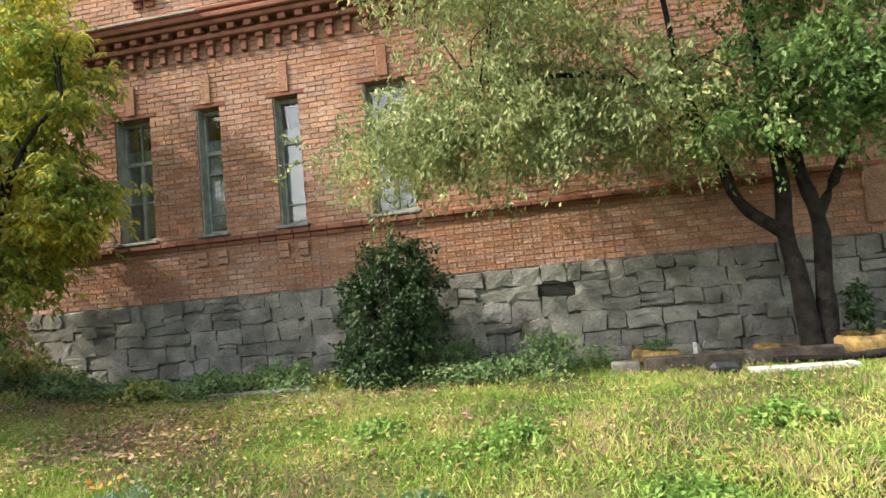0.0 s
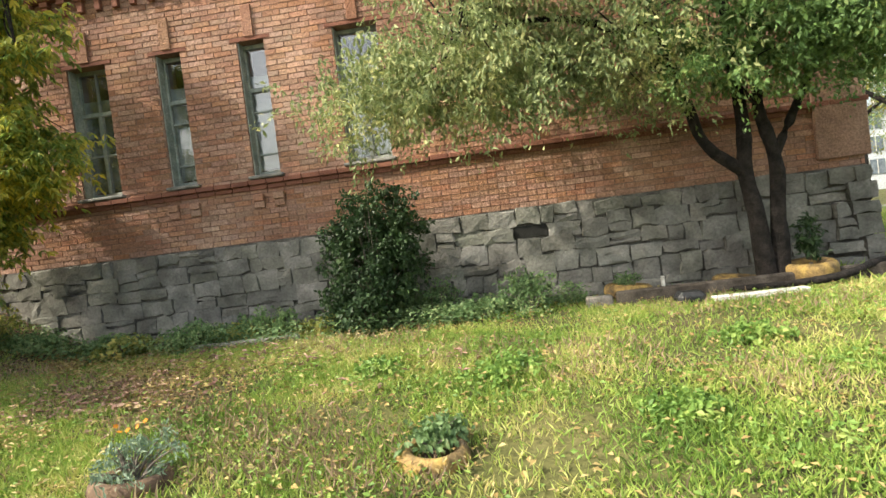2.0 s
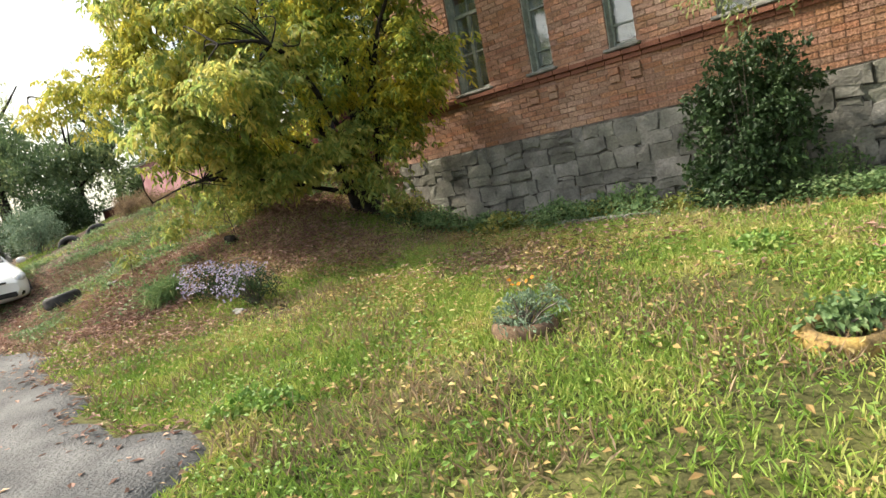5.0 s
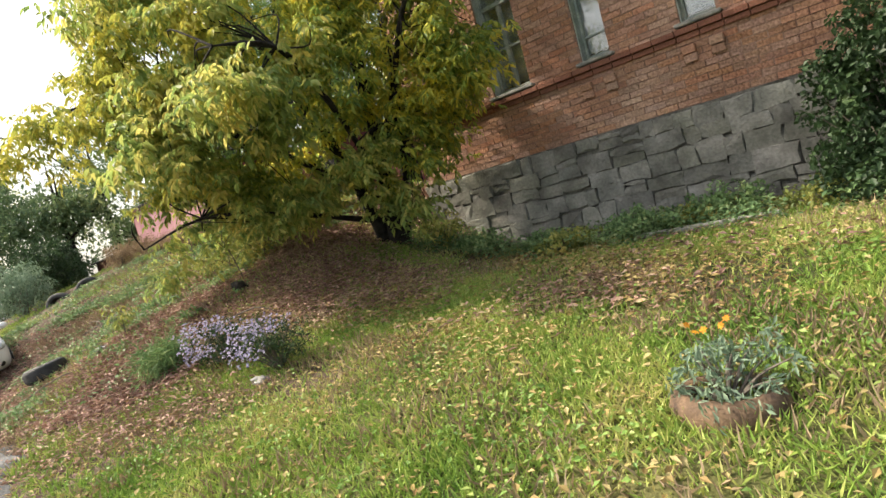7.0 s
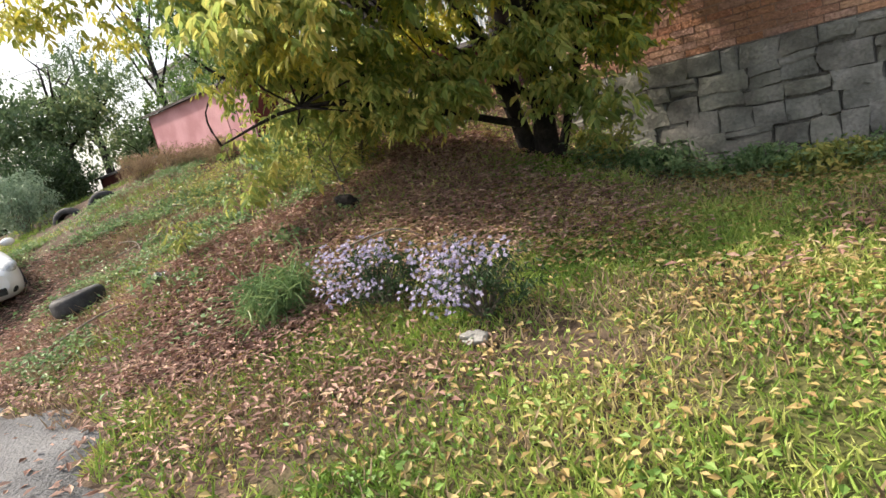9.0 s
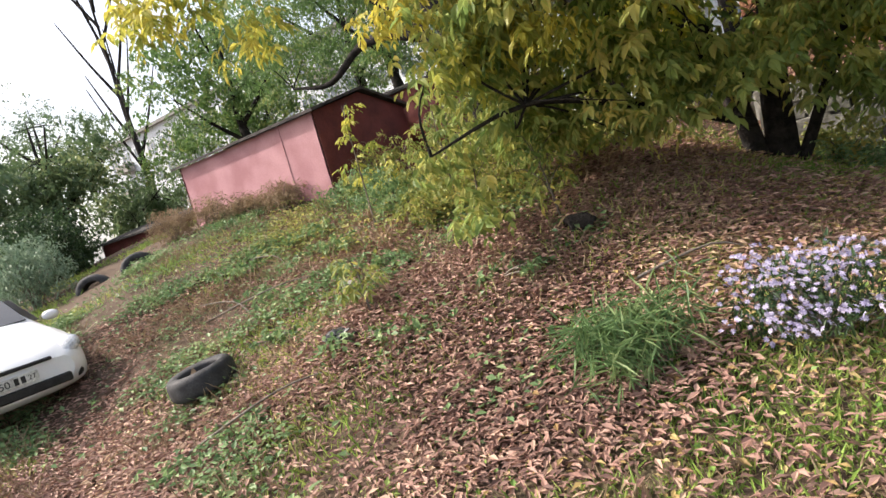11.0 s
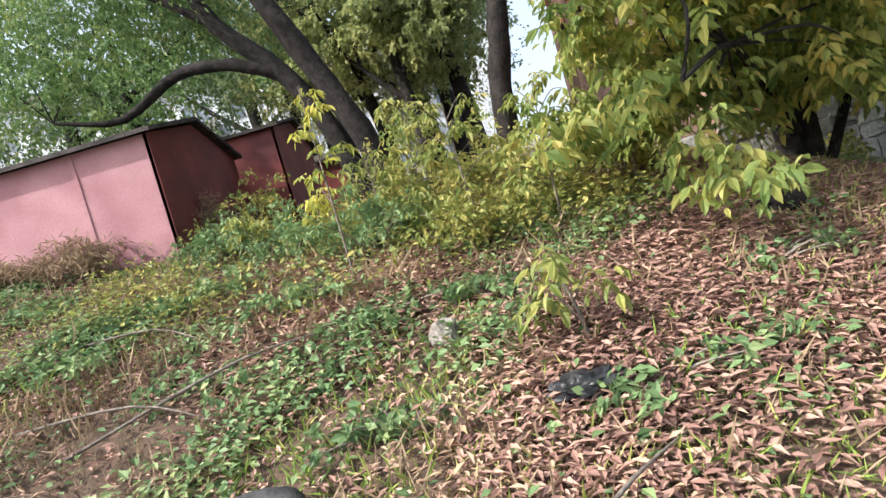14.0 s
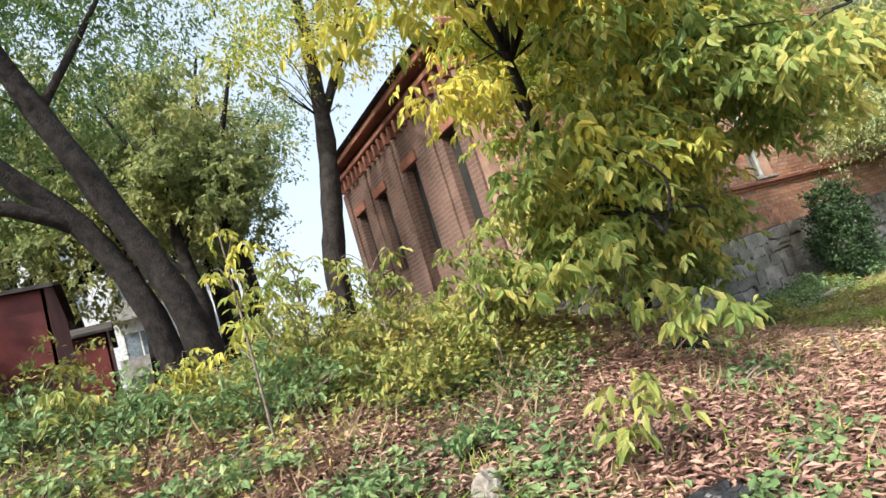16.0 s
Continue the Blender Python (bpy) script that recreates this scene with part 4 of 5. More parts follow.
gB = gz(-6.05, 6.8)
tree("maple_tree", "broad ash-leaved maple turning yellow beside the wall", [
    ([(-6.05, 6.8, gB - 0.15), (-5.98, 6.8, 1.8), (-5.85, 6.75, 2.8), (-5.8, 6.7, 4.0), (-5.7, 6.6, 5.6), (-5.6, 6.5, 7.2)], [0.15, 0.12, 0.10, 0.085, 0.06, 0.02], 10),
    ([(-6.2, 6.72, gB - 0.1), (-6.4, 6.6, 2.0), (-6.8, 6.4, 3.2), (-7.3, 6.2, 4.6), (-7.6, 6.0, 6.2)], [0.11, 0.09, 0.075, 0.05, 0.02], 8),
    ([(-6.3, 6.65, 1.8), (-7.2, 6.0, 2.7), (-8.0, 5.2, 3.5), (-8.9, 4.5, 4.0), (-10.2, 3.7, 3.9)], [0.06, 0.05, 0.035, 0.025, 0.008], 8),
    ([(-5.95, 6.8, 2.0), (-5.2, 6.6, 2.9), (-4.5, 6.3, 3.6), (-3.7, 6.1, 4.1)], [0.06, 0.045, 0.03, 0.012], 8),
    ([(-6.0, 6.7, 1.5), (-6.6, 6.0, 2.3), (-6.9, 5.1, 3.0), (-7.2, 4.4, 3.1)], [0.05, 0.04, 0.03, 0.012], 8),
    ([(-6.0, 6.7, 1.9), (-5.6, 5.8, 2.9), (-5.2, 4.9, 3.4), (-5.0, 4.0, 3.3)], [0.05, 0.04, 0.028, 0.010], 8),
    ([(-6.2, 6.6, 1.3), (-7.0, 5.6, 1.75), (-7.6, 4.8, 1.95), (-8.2, 4.2, 1.75)], [0.045, 0.032, 0.022, 0.008], 7),
    ([(-5.9, 6.8, gB - 0.1), (-5.55, 6.7, 1.6), (-5.2, 6.55, 2.5), (-5.0, 6.5, 3.4)], [0.055, 0.045, 0.035, 0.012], 7),
], [
    ([(-5.9, 6.4, 3.4, 1.5, 1.0, 1.2, 4.5), (-5.2, 6.5, 4.8, 1.4, 1.0, 1.2, 3), (-6.9, 5.9, 4.8, 1.4, 1.1, 1.3, 3.5), (-4.6, 6.5, 3.0, 0.75, 0.6, 0.65, 1.2), (-6.4, 5.8, 2.7, 1.1, 0.9, 0.55, 1.2), (-6.2, 6.2, 6.5, 2.0, 1.3, 1.1, 2.5), (-5.2, 6.9, 2.2, 0.6, 0.5, 0.5, 0.9), (-4.2, 6.4, 4.6, 1.0, 0.7, 0.9, 1.8), (-4.4, 6.9, 3.3, 0.8, 0.6, 0.6, 1.6), (-4.9, 7.1, 2.5, 0.7, 0.4, 0.5, 1.0)], 1750, 4, 0.16, 0.105, 0.044, 0.5, L_MAPLE),
    ([(-7.2, 4.6, 2.9, 0.9, 0.6, 0.75, 2.0), (-6.4, 4.6, 3.6, 1.1, 0.7, 0.9, 2), (-5.4, 4.8, 3.1, 0.8, 0.6, 0.7, 1.5), (-7.4, 5.4, 2.3, 0.9, 0.6, 0.5, 1.3), (-6.9, 4.3, 4.7, 1.2, 0.7, 0.7, 1.5), (-7.9, 5.7, 1.95, 0.7, 0.4, 0.3, 0.9), (-6.7, 4.0, 2.8, 0.8, 0.5, 0.6, 1.2), (-5.0, 4.1, 2.9, 0.6, 0.5, 0.5, 0.8), (-6.7, 6.1, 1.95, 0.9, 0.5, 0.45, 1.0), (-5.6, 6.2, 2.1, 0.7, 0.5, 0.5, 0.9),
      (-8.1, 4.6, 1.85, 0.45, 0.4, 0.3, 0.3), (-8.4, 5.4, 2.5, 0.4, 0.4, 0.35, 0.25), (-7.9, 4.3, 1.3, 0.25, 0.2, 0.12, 0.12), (-6.9, 5.0, 1.95, 0.55, 0.45, 0.3, 0.45), (-6.3, 5.6, 1.85, 0.5, 0.4, 0.3, 0.35), (-5.3, 6.3, 1.7, 0.5, 0.35, 0.3, 0.5)], 1120, 4, 0.16, 0.105, 0.05, 0.6, L_LEAFY),
    ([(-9.5, 4.0, 3.9, 0.9, 0.5, 0.45, 0.8), (-8.6, 4.4, 4.3, 0.9, 0.6, 0.6, 1.2), (-8.0, 4.7, 5.3, 1.0, 0.7, 0.7, 1.8), (-3.9, 6.2, 4.2, 0.6, 0.4, 0.35, 0.4), (-4.6, 6.3, 5.6, 0.9, 0.6, 0.7, 0.8), (-10.4, 3.6, 3.7, 0.5, 0.3, 0.25, 0.3), (-7.6, 4.3, 3.6, 0.8, 0.55, 0.7, 1.6), (-7.8, 5.0, 4.4, 0.9, 0.6, 0.8, 1.4), (-6.4, 4.2, 3.9, 0.8, 0.4, 0.7, 0.9), (-7.6, 4.6, 2.5, 0.6, 0.4, 0.35, 0.6), (-8.7, 5.0, 3.2, 0.35, 0.3, 0.22, 0.3), (-9.7, 4.1, 3.1, 0.18, 0.15, 0.3, 0.15)], 640, 4, 0.16, 0.10, 0.044, 0.7, L_YELLOW),
])


# ---- shrubs and flowers ----
plant("lilac_bush", (-0.2, 7.15, gz(-0.2, 7.15)), [(0, 0, 0.75, 0.66, 0.5, 0.6, 4), (0.1, 0, 1.4, 0.52, 0.4, 0.5, 2.4), (-0.15, -0.1, 0.4, 0.6, 0.45, 0.4, 2), (-0.35, -0.05, 1.15, 0.3, 0.25, 0.25, 0.7), (0.45, -0.05, 1.1, 0.3, 0.25, 0.35, 0.7)], 620, 18, 0.2, 0.06, 0.042, L_DARK, "dense dark green bush against the plinth", "bush", 40)
plant("aster_clump", (-5.9, 3.7, gz(-5.9, 3.7)), [(0, 0, 0.25, 0.4, 0.32, 0.24, 1)], 120, 14, 0.14, 0.05, 0.012, L_DARK, "clump of lilac asters in bloom on the lawn", "flowers", 30, group="asters")
plant("aster_clump", (-5.08, 3.75, gz(-5.08, 3.75)), [(0, 0, 0.25, 0.42, 0.32, 0.24, 1)], 120, 14, 0.14, 0.05, 0.012, L_DARK, "clump of lilac asters in bloom on the lawn", "flowers", 30, group="asters")


def petals(host, blobs, count, r, material, name="blossoms"):
    c = lumps(blobs, count)
    n = len(c)
    pcs = []
    nrm = unit(rng.normal(size=(n, 3)) * 0.5 + [0.2, -0.6, 0.8])
    for k in range(7):
        a = 2 * math.pi * k / 7 + rng.random(n) * 0.4
        u = unit(np.cross(nrm, [0.3, 0.2, 1.0]))
        w = np.cross(nrm, u)
        pcs.append(leaves(c, u * np.cos(a)[:, None] + w * np.sin(a)[:, None], nrm, np.full(n, r), np.full(n, r * 0.5)))
    raw(name, *merge(pcs), material, host, "small blossoms")


for o in [o for o in scene.objects if o.name.startswith("aster_clump")]:
    petals(o, [(-0.05, -0.12, 0.42, 0.42, 0.3, 0.11, 2), (-0.1, -0.28, 0.24, 0.36, 0.14, 0.14, 1.3)], 340, 0.017, L_LILAC)
plant("grass_tuft", (-6.85, 3.4, gz(-6.85, 3.4)), [(0, 0, 0.16, 0.32, 0.26, 0.16, 2), (0.2, 0.1, 0.3, 0.25, 0.2, 0.12, 0.6)], 80, 14, 0.24, 0.17, 0.010, L_WEED, "tuft of long coarse green grass", "grass tuft", droop=0.1)
pl = plant("potted_plant", (-0.98, 3.3, gz(-1, 3.3) + 0.02), [(0.02, 0, 0.1, 0.24, 0.2, 0.12, 2), (0.1, 0.1, 0.2, 0.2, 0.14, 0.1, 1)], 48, 16, 0.13, 0.045, 0.014, L_SAGE, "grey-green bedding plant in a tyre", "plant", 20)
petals(pl, [(0.05, 0.1, 0.3, 0.2, 0.12, 0.04, 1)], 5, 0.022, L_ORANGE)
plant("potted_plant", (0.85, 3.33, gz(0.85, 3.33) + 0.03), [(0.05, 0.05, 0.1, 0.2, 0.18, 0.06, 1)], 34, 14, 0.12, 0.05, 0.03, L_WEED, "low weeds growing in a tyre", "plant", 10)
plant("potted_plant", (2.86, 7.2, gz(2.86, 7.2) + 0.15), [(0, 0, 0.1, 0.15, 0.12, 0.08, 1)], 30, 12, 0.1, 0.05, 0.02, L_WEED, "small green plant in a tyre", "plant", 8)
plant("potted_plant", (4.95, 7.1, gz(4.95, 7.1) + 0.2), [(0, 0, 0.3, 0.12, 0.1, 0.25, 1)], 40, 12, 0.14, 0.08, 0.03, L_DARK, "thin dark green plant by the tree", "plant", 8)
for x, y, r, h in ((1.35, 4.6, 0.35, 0.16), (2.35, 3.6, 0.3, 0.1), (3.3, 4.9, 0.3, 0.12), (-2.2, 1.9, 0.3, 0.12), (0.2, 5.0, 0.25, 0.12)):
    plant("weed_clump", (x, y, gz(x, y)), [(0, 0, h * 0.4, r, r, h * 0.4, 1)], 55, 12, 0.11, 0.045, 0.032, L_LAWNWEED, "patch of bright green leafy weeds in the lawn", "weeds", 0, group="weeds in the lawn")
for x in np.arange(-5.6, 2.6, 0.75):
    x = float(x) + rng.normal() * 0.15
    y, h = 7.25 + rng.normal() * 0.15, 0.18 + 0.22 * rng.random()
    plant("weed_clump", (x, y, gz(x, y)), [(0, 0, h * 0.7, 0.42, 0.3, h * 0.7, 1)], 90, 12, 0.14, 0.055, 0.03, L_WEED if rng.random() < 0.75 else L_LIME, "weeds growing along the foot of the wall", "weeds", 8, group="weeds by the wall")
for x, y, r, h, mt in ((-9.3, 5.9, 0.6, 0.36, 0), (-10.2, 6.3, 0.7, 0.42, 1), (-8.5, 6.2, 0.6, 0.45, 0), (-9.7, 7.2, 0.8, 0.5, 0), (-11.0, 7.0, 0.7, 0.36, 1), (-8.9, 7.2, 0.7, 0.55, 0), (-7.8, 6.5, 0.5, 0.4, 0), (-11.9, 7.4, 0.6, 0.34, 1), (-10.9, 5.7, 0.8, 0.1, 1), (-10.1, 5.1, 0.6, 0.08, 1), (-11.7, 6.3, 0.8, 0.12, 1), (-11.2, 4.8, 0.5, 0.07, 1), (-12.4, 5.4, 0.7, 0.08, 1), (-9.4, 5.0, 0.35, 0.09, 1), (-8.9, 3.6, 0.35, 0.06, 1), (-10.0, 3.9, 0.4, 0.06, 1), (-8.0, 4.3, 0.3, 0.07, 1), (-9.6, 2.9, 0.3, 0.06, 1), (-12.0, 8.3, 0.7, 0.5, 0)):
    plant("shrub" if h > 0.3 else "weed_clump", (x, y, gz(x, y)), [(0, 0, h * 0.55, r, r * 0.8, h * 0.6, 1), (rng.normal() * 0.2, 0, h * 0.9, r * 0.6, r * 0.5, h * 0.9, 0.5)], int((110 if h > 0.3 else 70) * r), 14, 0.2 if h > 0.3 else 0.12, 0.065 if h > 0.3 else 0.06, 0.032, (L_LIME, L_WEED)[mt], "yellow-green maple shoots on the bank" if mt == 0 else "low green weeds on the bank", "shrub" if h > 0.3 else "weeds", 14, group="growth on the bank")
for x, y, w, h in ((-15.2, 7.2, 0.8, 0.5), (-16.3, 7.0, 0.7, 0.55), (-13.6, 7.5, 0.5, 0.4), (-14.4, 7.4, 0.5, 0.3), (-12.7, 8.6, 0.4, 0.6)):
    plant("dry_weeds", (x, y, gz(x, y)), [(0, 0, h * 0.6, w, 0.35, h * 0.6, 1)], 130, 14, 0.25, 0.11, 0.012, L_STRAW, "dry brown weeds against the garage", "weeds", 20, group="dry weeds")

def sapling(at, h, leafy, material, label, spread=0.3, leaf=0.085):
    """A thin young maple: one stem, side twigs and hanging compound leaves."""
    x, y = at
    t = thing("sapling", label, "sapling", (x, y, gz(x, y)), "maple saplings")
    lean = rng.normal(size=2) * 0.12 * h
    raw("stem", *tube([(0, 0, -0.05), (lean[0] * 0.4, lean[1] * 0.4, h * 0.5), (lean[0], lean[1], h)], [0.012, 0.009, 0.003], 6), M_TWIG, t, smooth=True)
    tips = []
    for k in range(leafy):
        u = 0.35 + 0.65 * (k + 0.5) / leafy
        a = 2.4 * k + x
        r = spread * (1.15 - 0.6 * u) * (0.6 + 0.6 * rng.random())
        q = np.array([lean[0] * u + r * math.cos(a), lean[1] * u + r * math.sin(a), h * u + 0.1])
        raw("twig", *tube([(lean[0] * u, lean[1] * u, h * u - 0.05), (q * [0.6, 0.6, 1.0]), q], [0.005, 0.004, 0.002], 5), M_TWIG, t, smooth=True)
        tips.append(q)
    raw("foliage", *fronds(np.repeat(tips, 2, 0), 0.07, 3, leaf, leaf * 0.42, 0.6), material, t)


for x, y, h, n, m, sp in ((-9.75, 7.0, 1.15, 12, L_LIME, 0.35), (-10.4, 5.95, 1.6, 6, L_YELLOW, 0.22), (-9.03, 3.95, 0.4, 4, L_LIME, 0.16), (-8.7, 5.6, 1.1, 12, L_LIME, 0.4),
                          (-9.3, 6.2, 1.1, 11, L_LIME, 0.4), (-8.0, 5.8, 0.8, 9, L_LEAFY, 0.4), (-10.8, 7.0, 0.5, 5, L_YELLOW, 0.2), (-10.1, 6.6, 0.8, 8, L_LIME, 0.3),
                          (-11.5, 7.2, 0.45, 5, L_LIME, 0.2), (-7.7, 5.2, 0.7, 8, L_LEAFY, 0.35), (-9.6, 8.0, 1.1, 10, L_LIME, 0.35)):
    sapling((x, y), h, n, m, "yellow young maple with few leaves" if m is L_YELLOW else "young maple with pale yellow-green leaves", sp)

# ---- garages ----
def garage(name, x0, x1, y0, y1, z0, z1, ridge, wallmat, endmat, label):
    t = thing(name, label, "garage", ((x0 + x1) / 2, (y0 + y1) / 2, z0))
    ox, oy, oz = (x0 + x1) / 2, (y0 + y1) / 2, z0
    bx = lambda a, b, c, d, e, f, bv=0.0: box(a - ox, b - ox, c - oy, d - oy, e - oz, f - oz, bv)
    n = 1
    for i in range(n):
        a, b = x0 + (x1 - x0) * i / n, x0 + (x1 - x0) * (i + 1) / n
        part("wall_panel", bx(a + 0.003, b - 0.003, y0, y0 + 0.05, z0, z1, 0.006), wallmat, t)
    part("wall", bx(x0 + 0.003, x1 - 0.003, y1 - 0.05, y1, z0, z1), endmat, t)
    part("seam", bx(x1 - 0.95, x1 - 0.9, y0 - 0.012, y0 - 0.002, z0, z1), wallmat, t)
    for x in (x0, x1):
        bm = bmesh.new()
        ym = (y0 + y1) / 2
        s = 0.002 if x == x0 else -0.002
        pr = [(y0, z0), (y1, z0), (y1, z1), (ym, z1 + ridge), (y0, z1)]
        a = [bm.verts.new((x - ox + s, p - oy, q - oz)) for p, q in pr]
        b = [bm.verts.new((x - ox + s * 25, p - oy, q - oz)) for p, q in pr]
        bm.faces.new(a)
        bm.faces.new(b[::-1])
        for i in range(5):
            bm.faces.new((a[i], b[i], b[(i + 1) % 5], a[(i + 1) % 5]))
        part("end_wall", bm, endmat, t, "dark maroon end wall")
    ym = (y0 + y1) / 2
    for sgn, ya, yb in ((-1, y0 - 0.12, ym), (1, ym, y1 + 0.12)):
        bm = bmesh.new()
        za, zb = (z1 - 0.02, z1 + ridge + 0.03) if sgn < 0 else (z1 + ridge + 0.03, z1 - 0.02)
        q = []
        for dz in (0.005, 0.055):
            for xx, yy, zz in ((x0 - 0.12, ya, za), (x1 + 0.1, ya, za), (x1 + 0.1, yb, zb), (x0 - 0.12, yb, zb)):
                q.append(bm.verts.new((xx - ox, yy - oy, zz + dz - oz)))
        for f in ((0, 1, 2, 3), (4, 5, 6, 7), (0, 1, 5, 4), (1, 2, 6, 5), (2, 3, 7, 6), (3, 0, 4, 7)):
            bm.faces.new([q[i] for i in f])
        part("roof", bm, M_ROOF, t, "tarred roof sheet")
    return t


garage("metal_garage", -16.6, -12.55, 7.75, 10.4, 1.3, 3.3, 0.32, M_PINK, M_MAROON, "faded pink metal garage with maroon ends")
garage("metal_garage", -15.4, -11.9, 10.8, 13.4, 1.5, 3.7, 0.3, M_MAROON, M_MAROON, "dark maroon metal garage behind the pink one")
garage("metal_garage", -15.0, -11.4, 14.4, 17.0, 1.6, 3.5, 0.3, M_MAROON, M_MAROON, "dark maroon metal garage under the leaning trees")
garage("metal_garage", -22.0, -18.0, 8.4, 11.0, 0.9, 2.4, 0.25, M_MAROON, M_MAROON, "low rusty maroon garage beyond the bank")

# ---- trees behind the garages ----
g = gz(-10.3, 10)
tree("leaning_tree", "old tree with dark leaning trunks over the garages", [
    ([(-10.2, 10.0, g - 0.2), (-10.35, 10.0, 2.8), (-10.85, 10.0, 4.2), (-11.5, 10.0, 5.8), (-12.2, 9.9, 7.6), (-12.6, 9.8, 9.5)], [0.24, 0.2, 0.18, 0.16, 0.12, 0.05], 12),
    ([(-10.6, 10.1, g - 0.2), (-10.75, 10.1, 2.9), (-11.3, 10.1, 4.2), (-12.1, 10.0, 5.2), (-12.3, 9.9, 6.0), (-12.0, 9.8, 7.5)], [0.2, 0.17, 0.15, 0.12, 0.1, 0.04], 12),
    ([(-11.3, 10.1, 4.2), (-12.0, 10.0, 4.55), (-12.9, 10.0, 4.65), (-13.8, 9.9, 4.2), (-14.8, 9.8, 4.4)], [0.11, 0.1, 0.085, 0.06, 0.02], 8),
    ([(-11.5, 10.0, 5.8), (-11.0, 9.9, 6.6), (-10.4, 9.8, 7.6)], [0.07, 0.05, 0.02], 8),
    ([(-12.1, 10.0, 5.2), (-13.0, 9.9, 5.9), (-14.2, 9.8, 6.8)], [0.08, 0.05, 0.02], 8),
], [
    ([(-13.5, 10.5, 6.6, 2.0, 1.5, 1.3, 3), (-15.0, 10.5, 5.2, 1.6, 1.3, 1.0, 2.2), (-12.0, 10.5, 8.0, 2.2, 1.6, 1.3, 3), (-14.2, 11, 8.2, 2.2, 1.5, 1.3, 2.5), (-10.6, 10.8, 8.2, 1.4, 1.2, 1.0, 1.5), (-16.3, 11.2, 6.6, 1.6, 1.3, 1.2, 2), (-12.6, 11.5, 6.2, 1.6, 1.2, 1.0, 1.6), (-11.2, 11.5, 7.0, 1.2, 1.0, 0.9, 1.2), (-10.0, 11.5, 9.5, 2.0, 1.3, 1.0, 1.5)], 2100, 22, 0.42, 0.085, 0.035, 0.5, L_GREEN),
])
g = gz(-8.25, 10)
tree("upright_tree", "tree with a straight dark trunk by the building", [
    ([(-8.25, 10.0, g - 0.2), (-8.25, 10.0, 2.8), (-8.0, 10.0, 4.0), (-7.75, 10.0, 5.4), (-7.6, 10.0, 7.5), (-7.6, 10.0, 9.6)], [0.21, 0.18, 0.16, 0.14, 0.1, 0.04], 12),
    ([(-7.75, 10.0, 5.4), (-7.3, 9.9, 6.2), (-6.9, 9.8, 7.0), (-6.4, 9.7, 8.2)], [0.09, 0.07, 0.05, 0.02], 8),
], [
    ([(-7.8, 9.6, 7.6, 1.6, 1.2, 1.2, 2), (-8.6, 9.8, 6.6, 1.0, 0.8, 0.8, 1), (-6.9, 9.4, 6.6, 1.2, 0.8, 0.8, 1.2)], 420, 20, 0.42, 0.08, 0.035, 0.5, L_MAPLE),
])


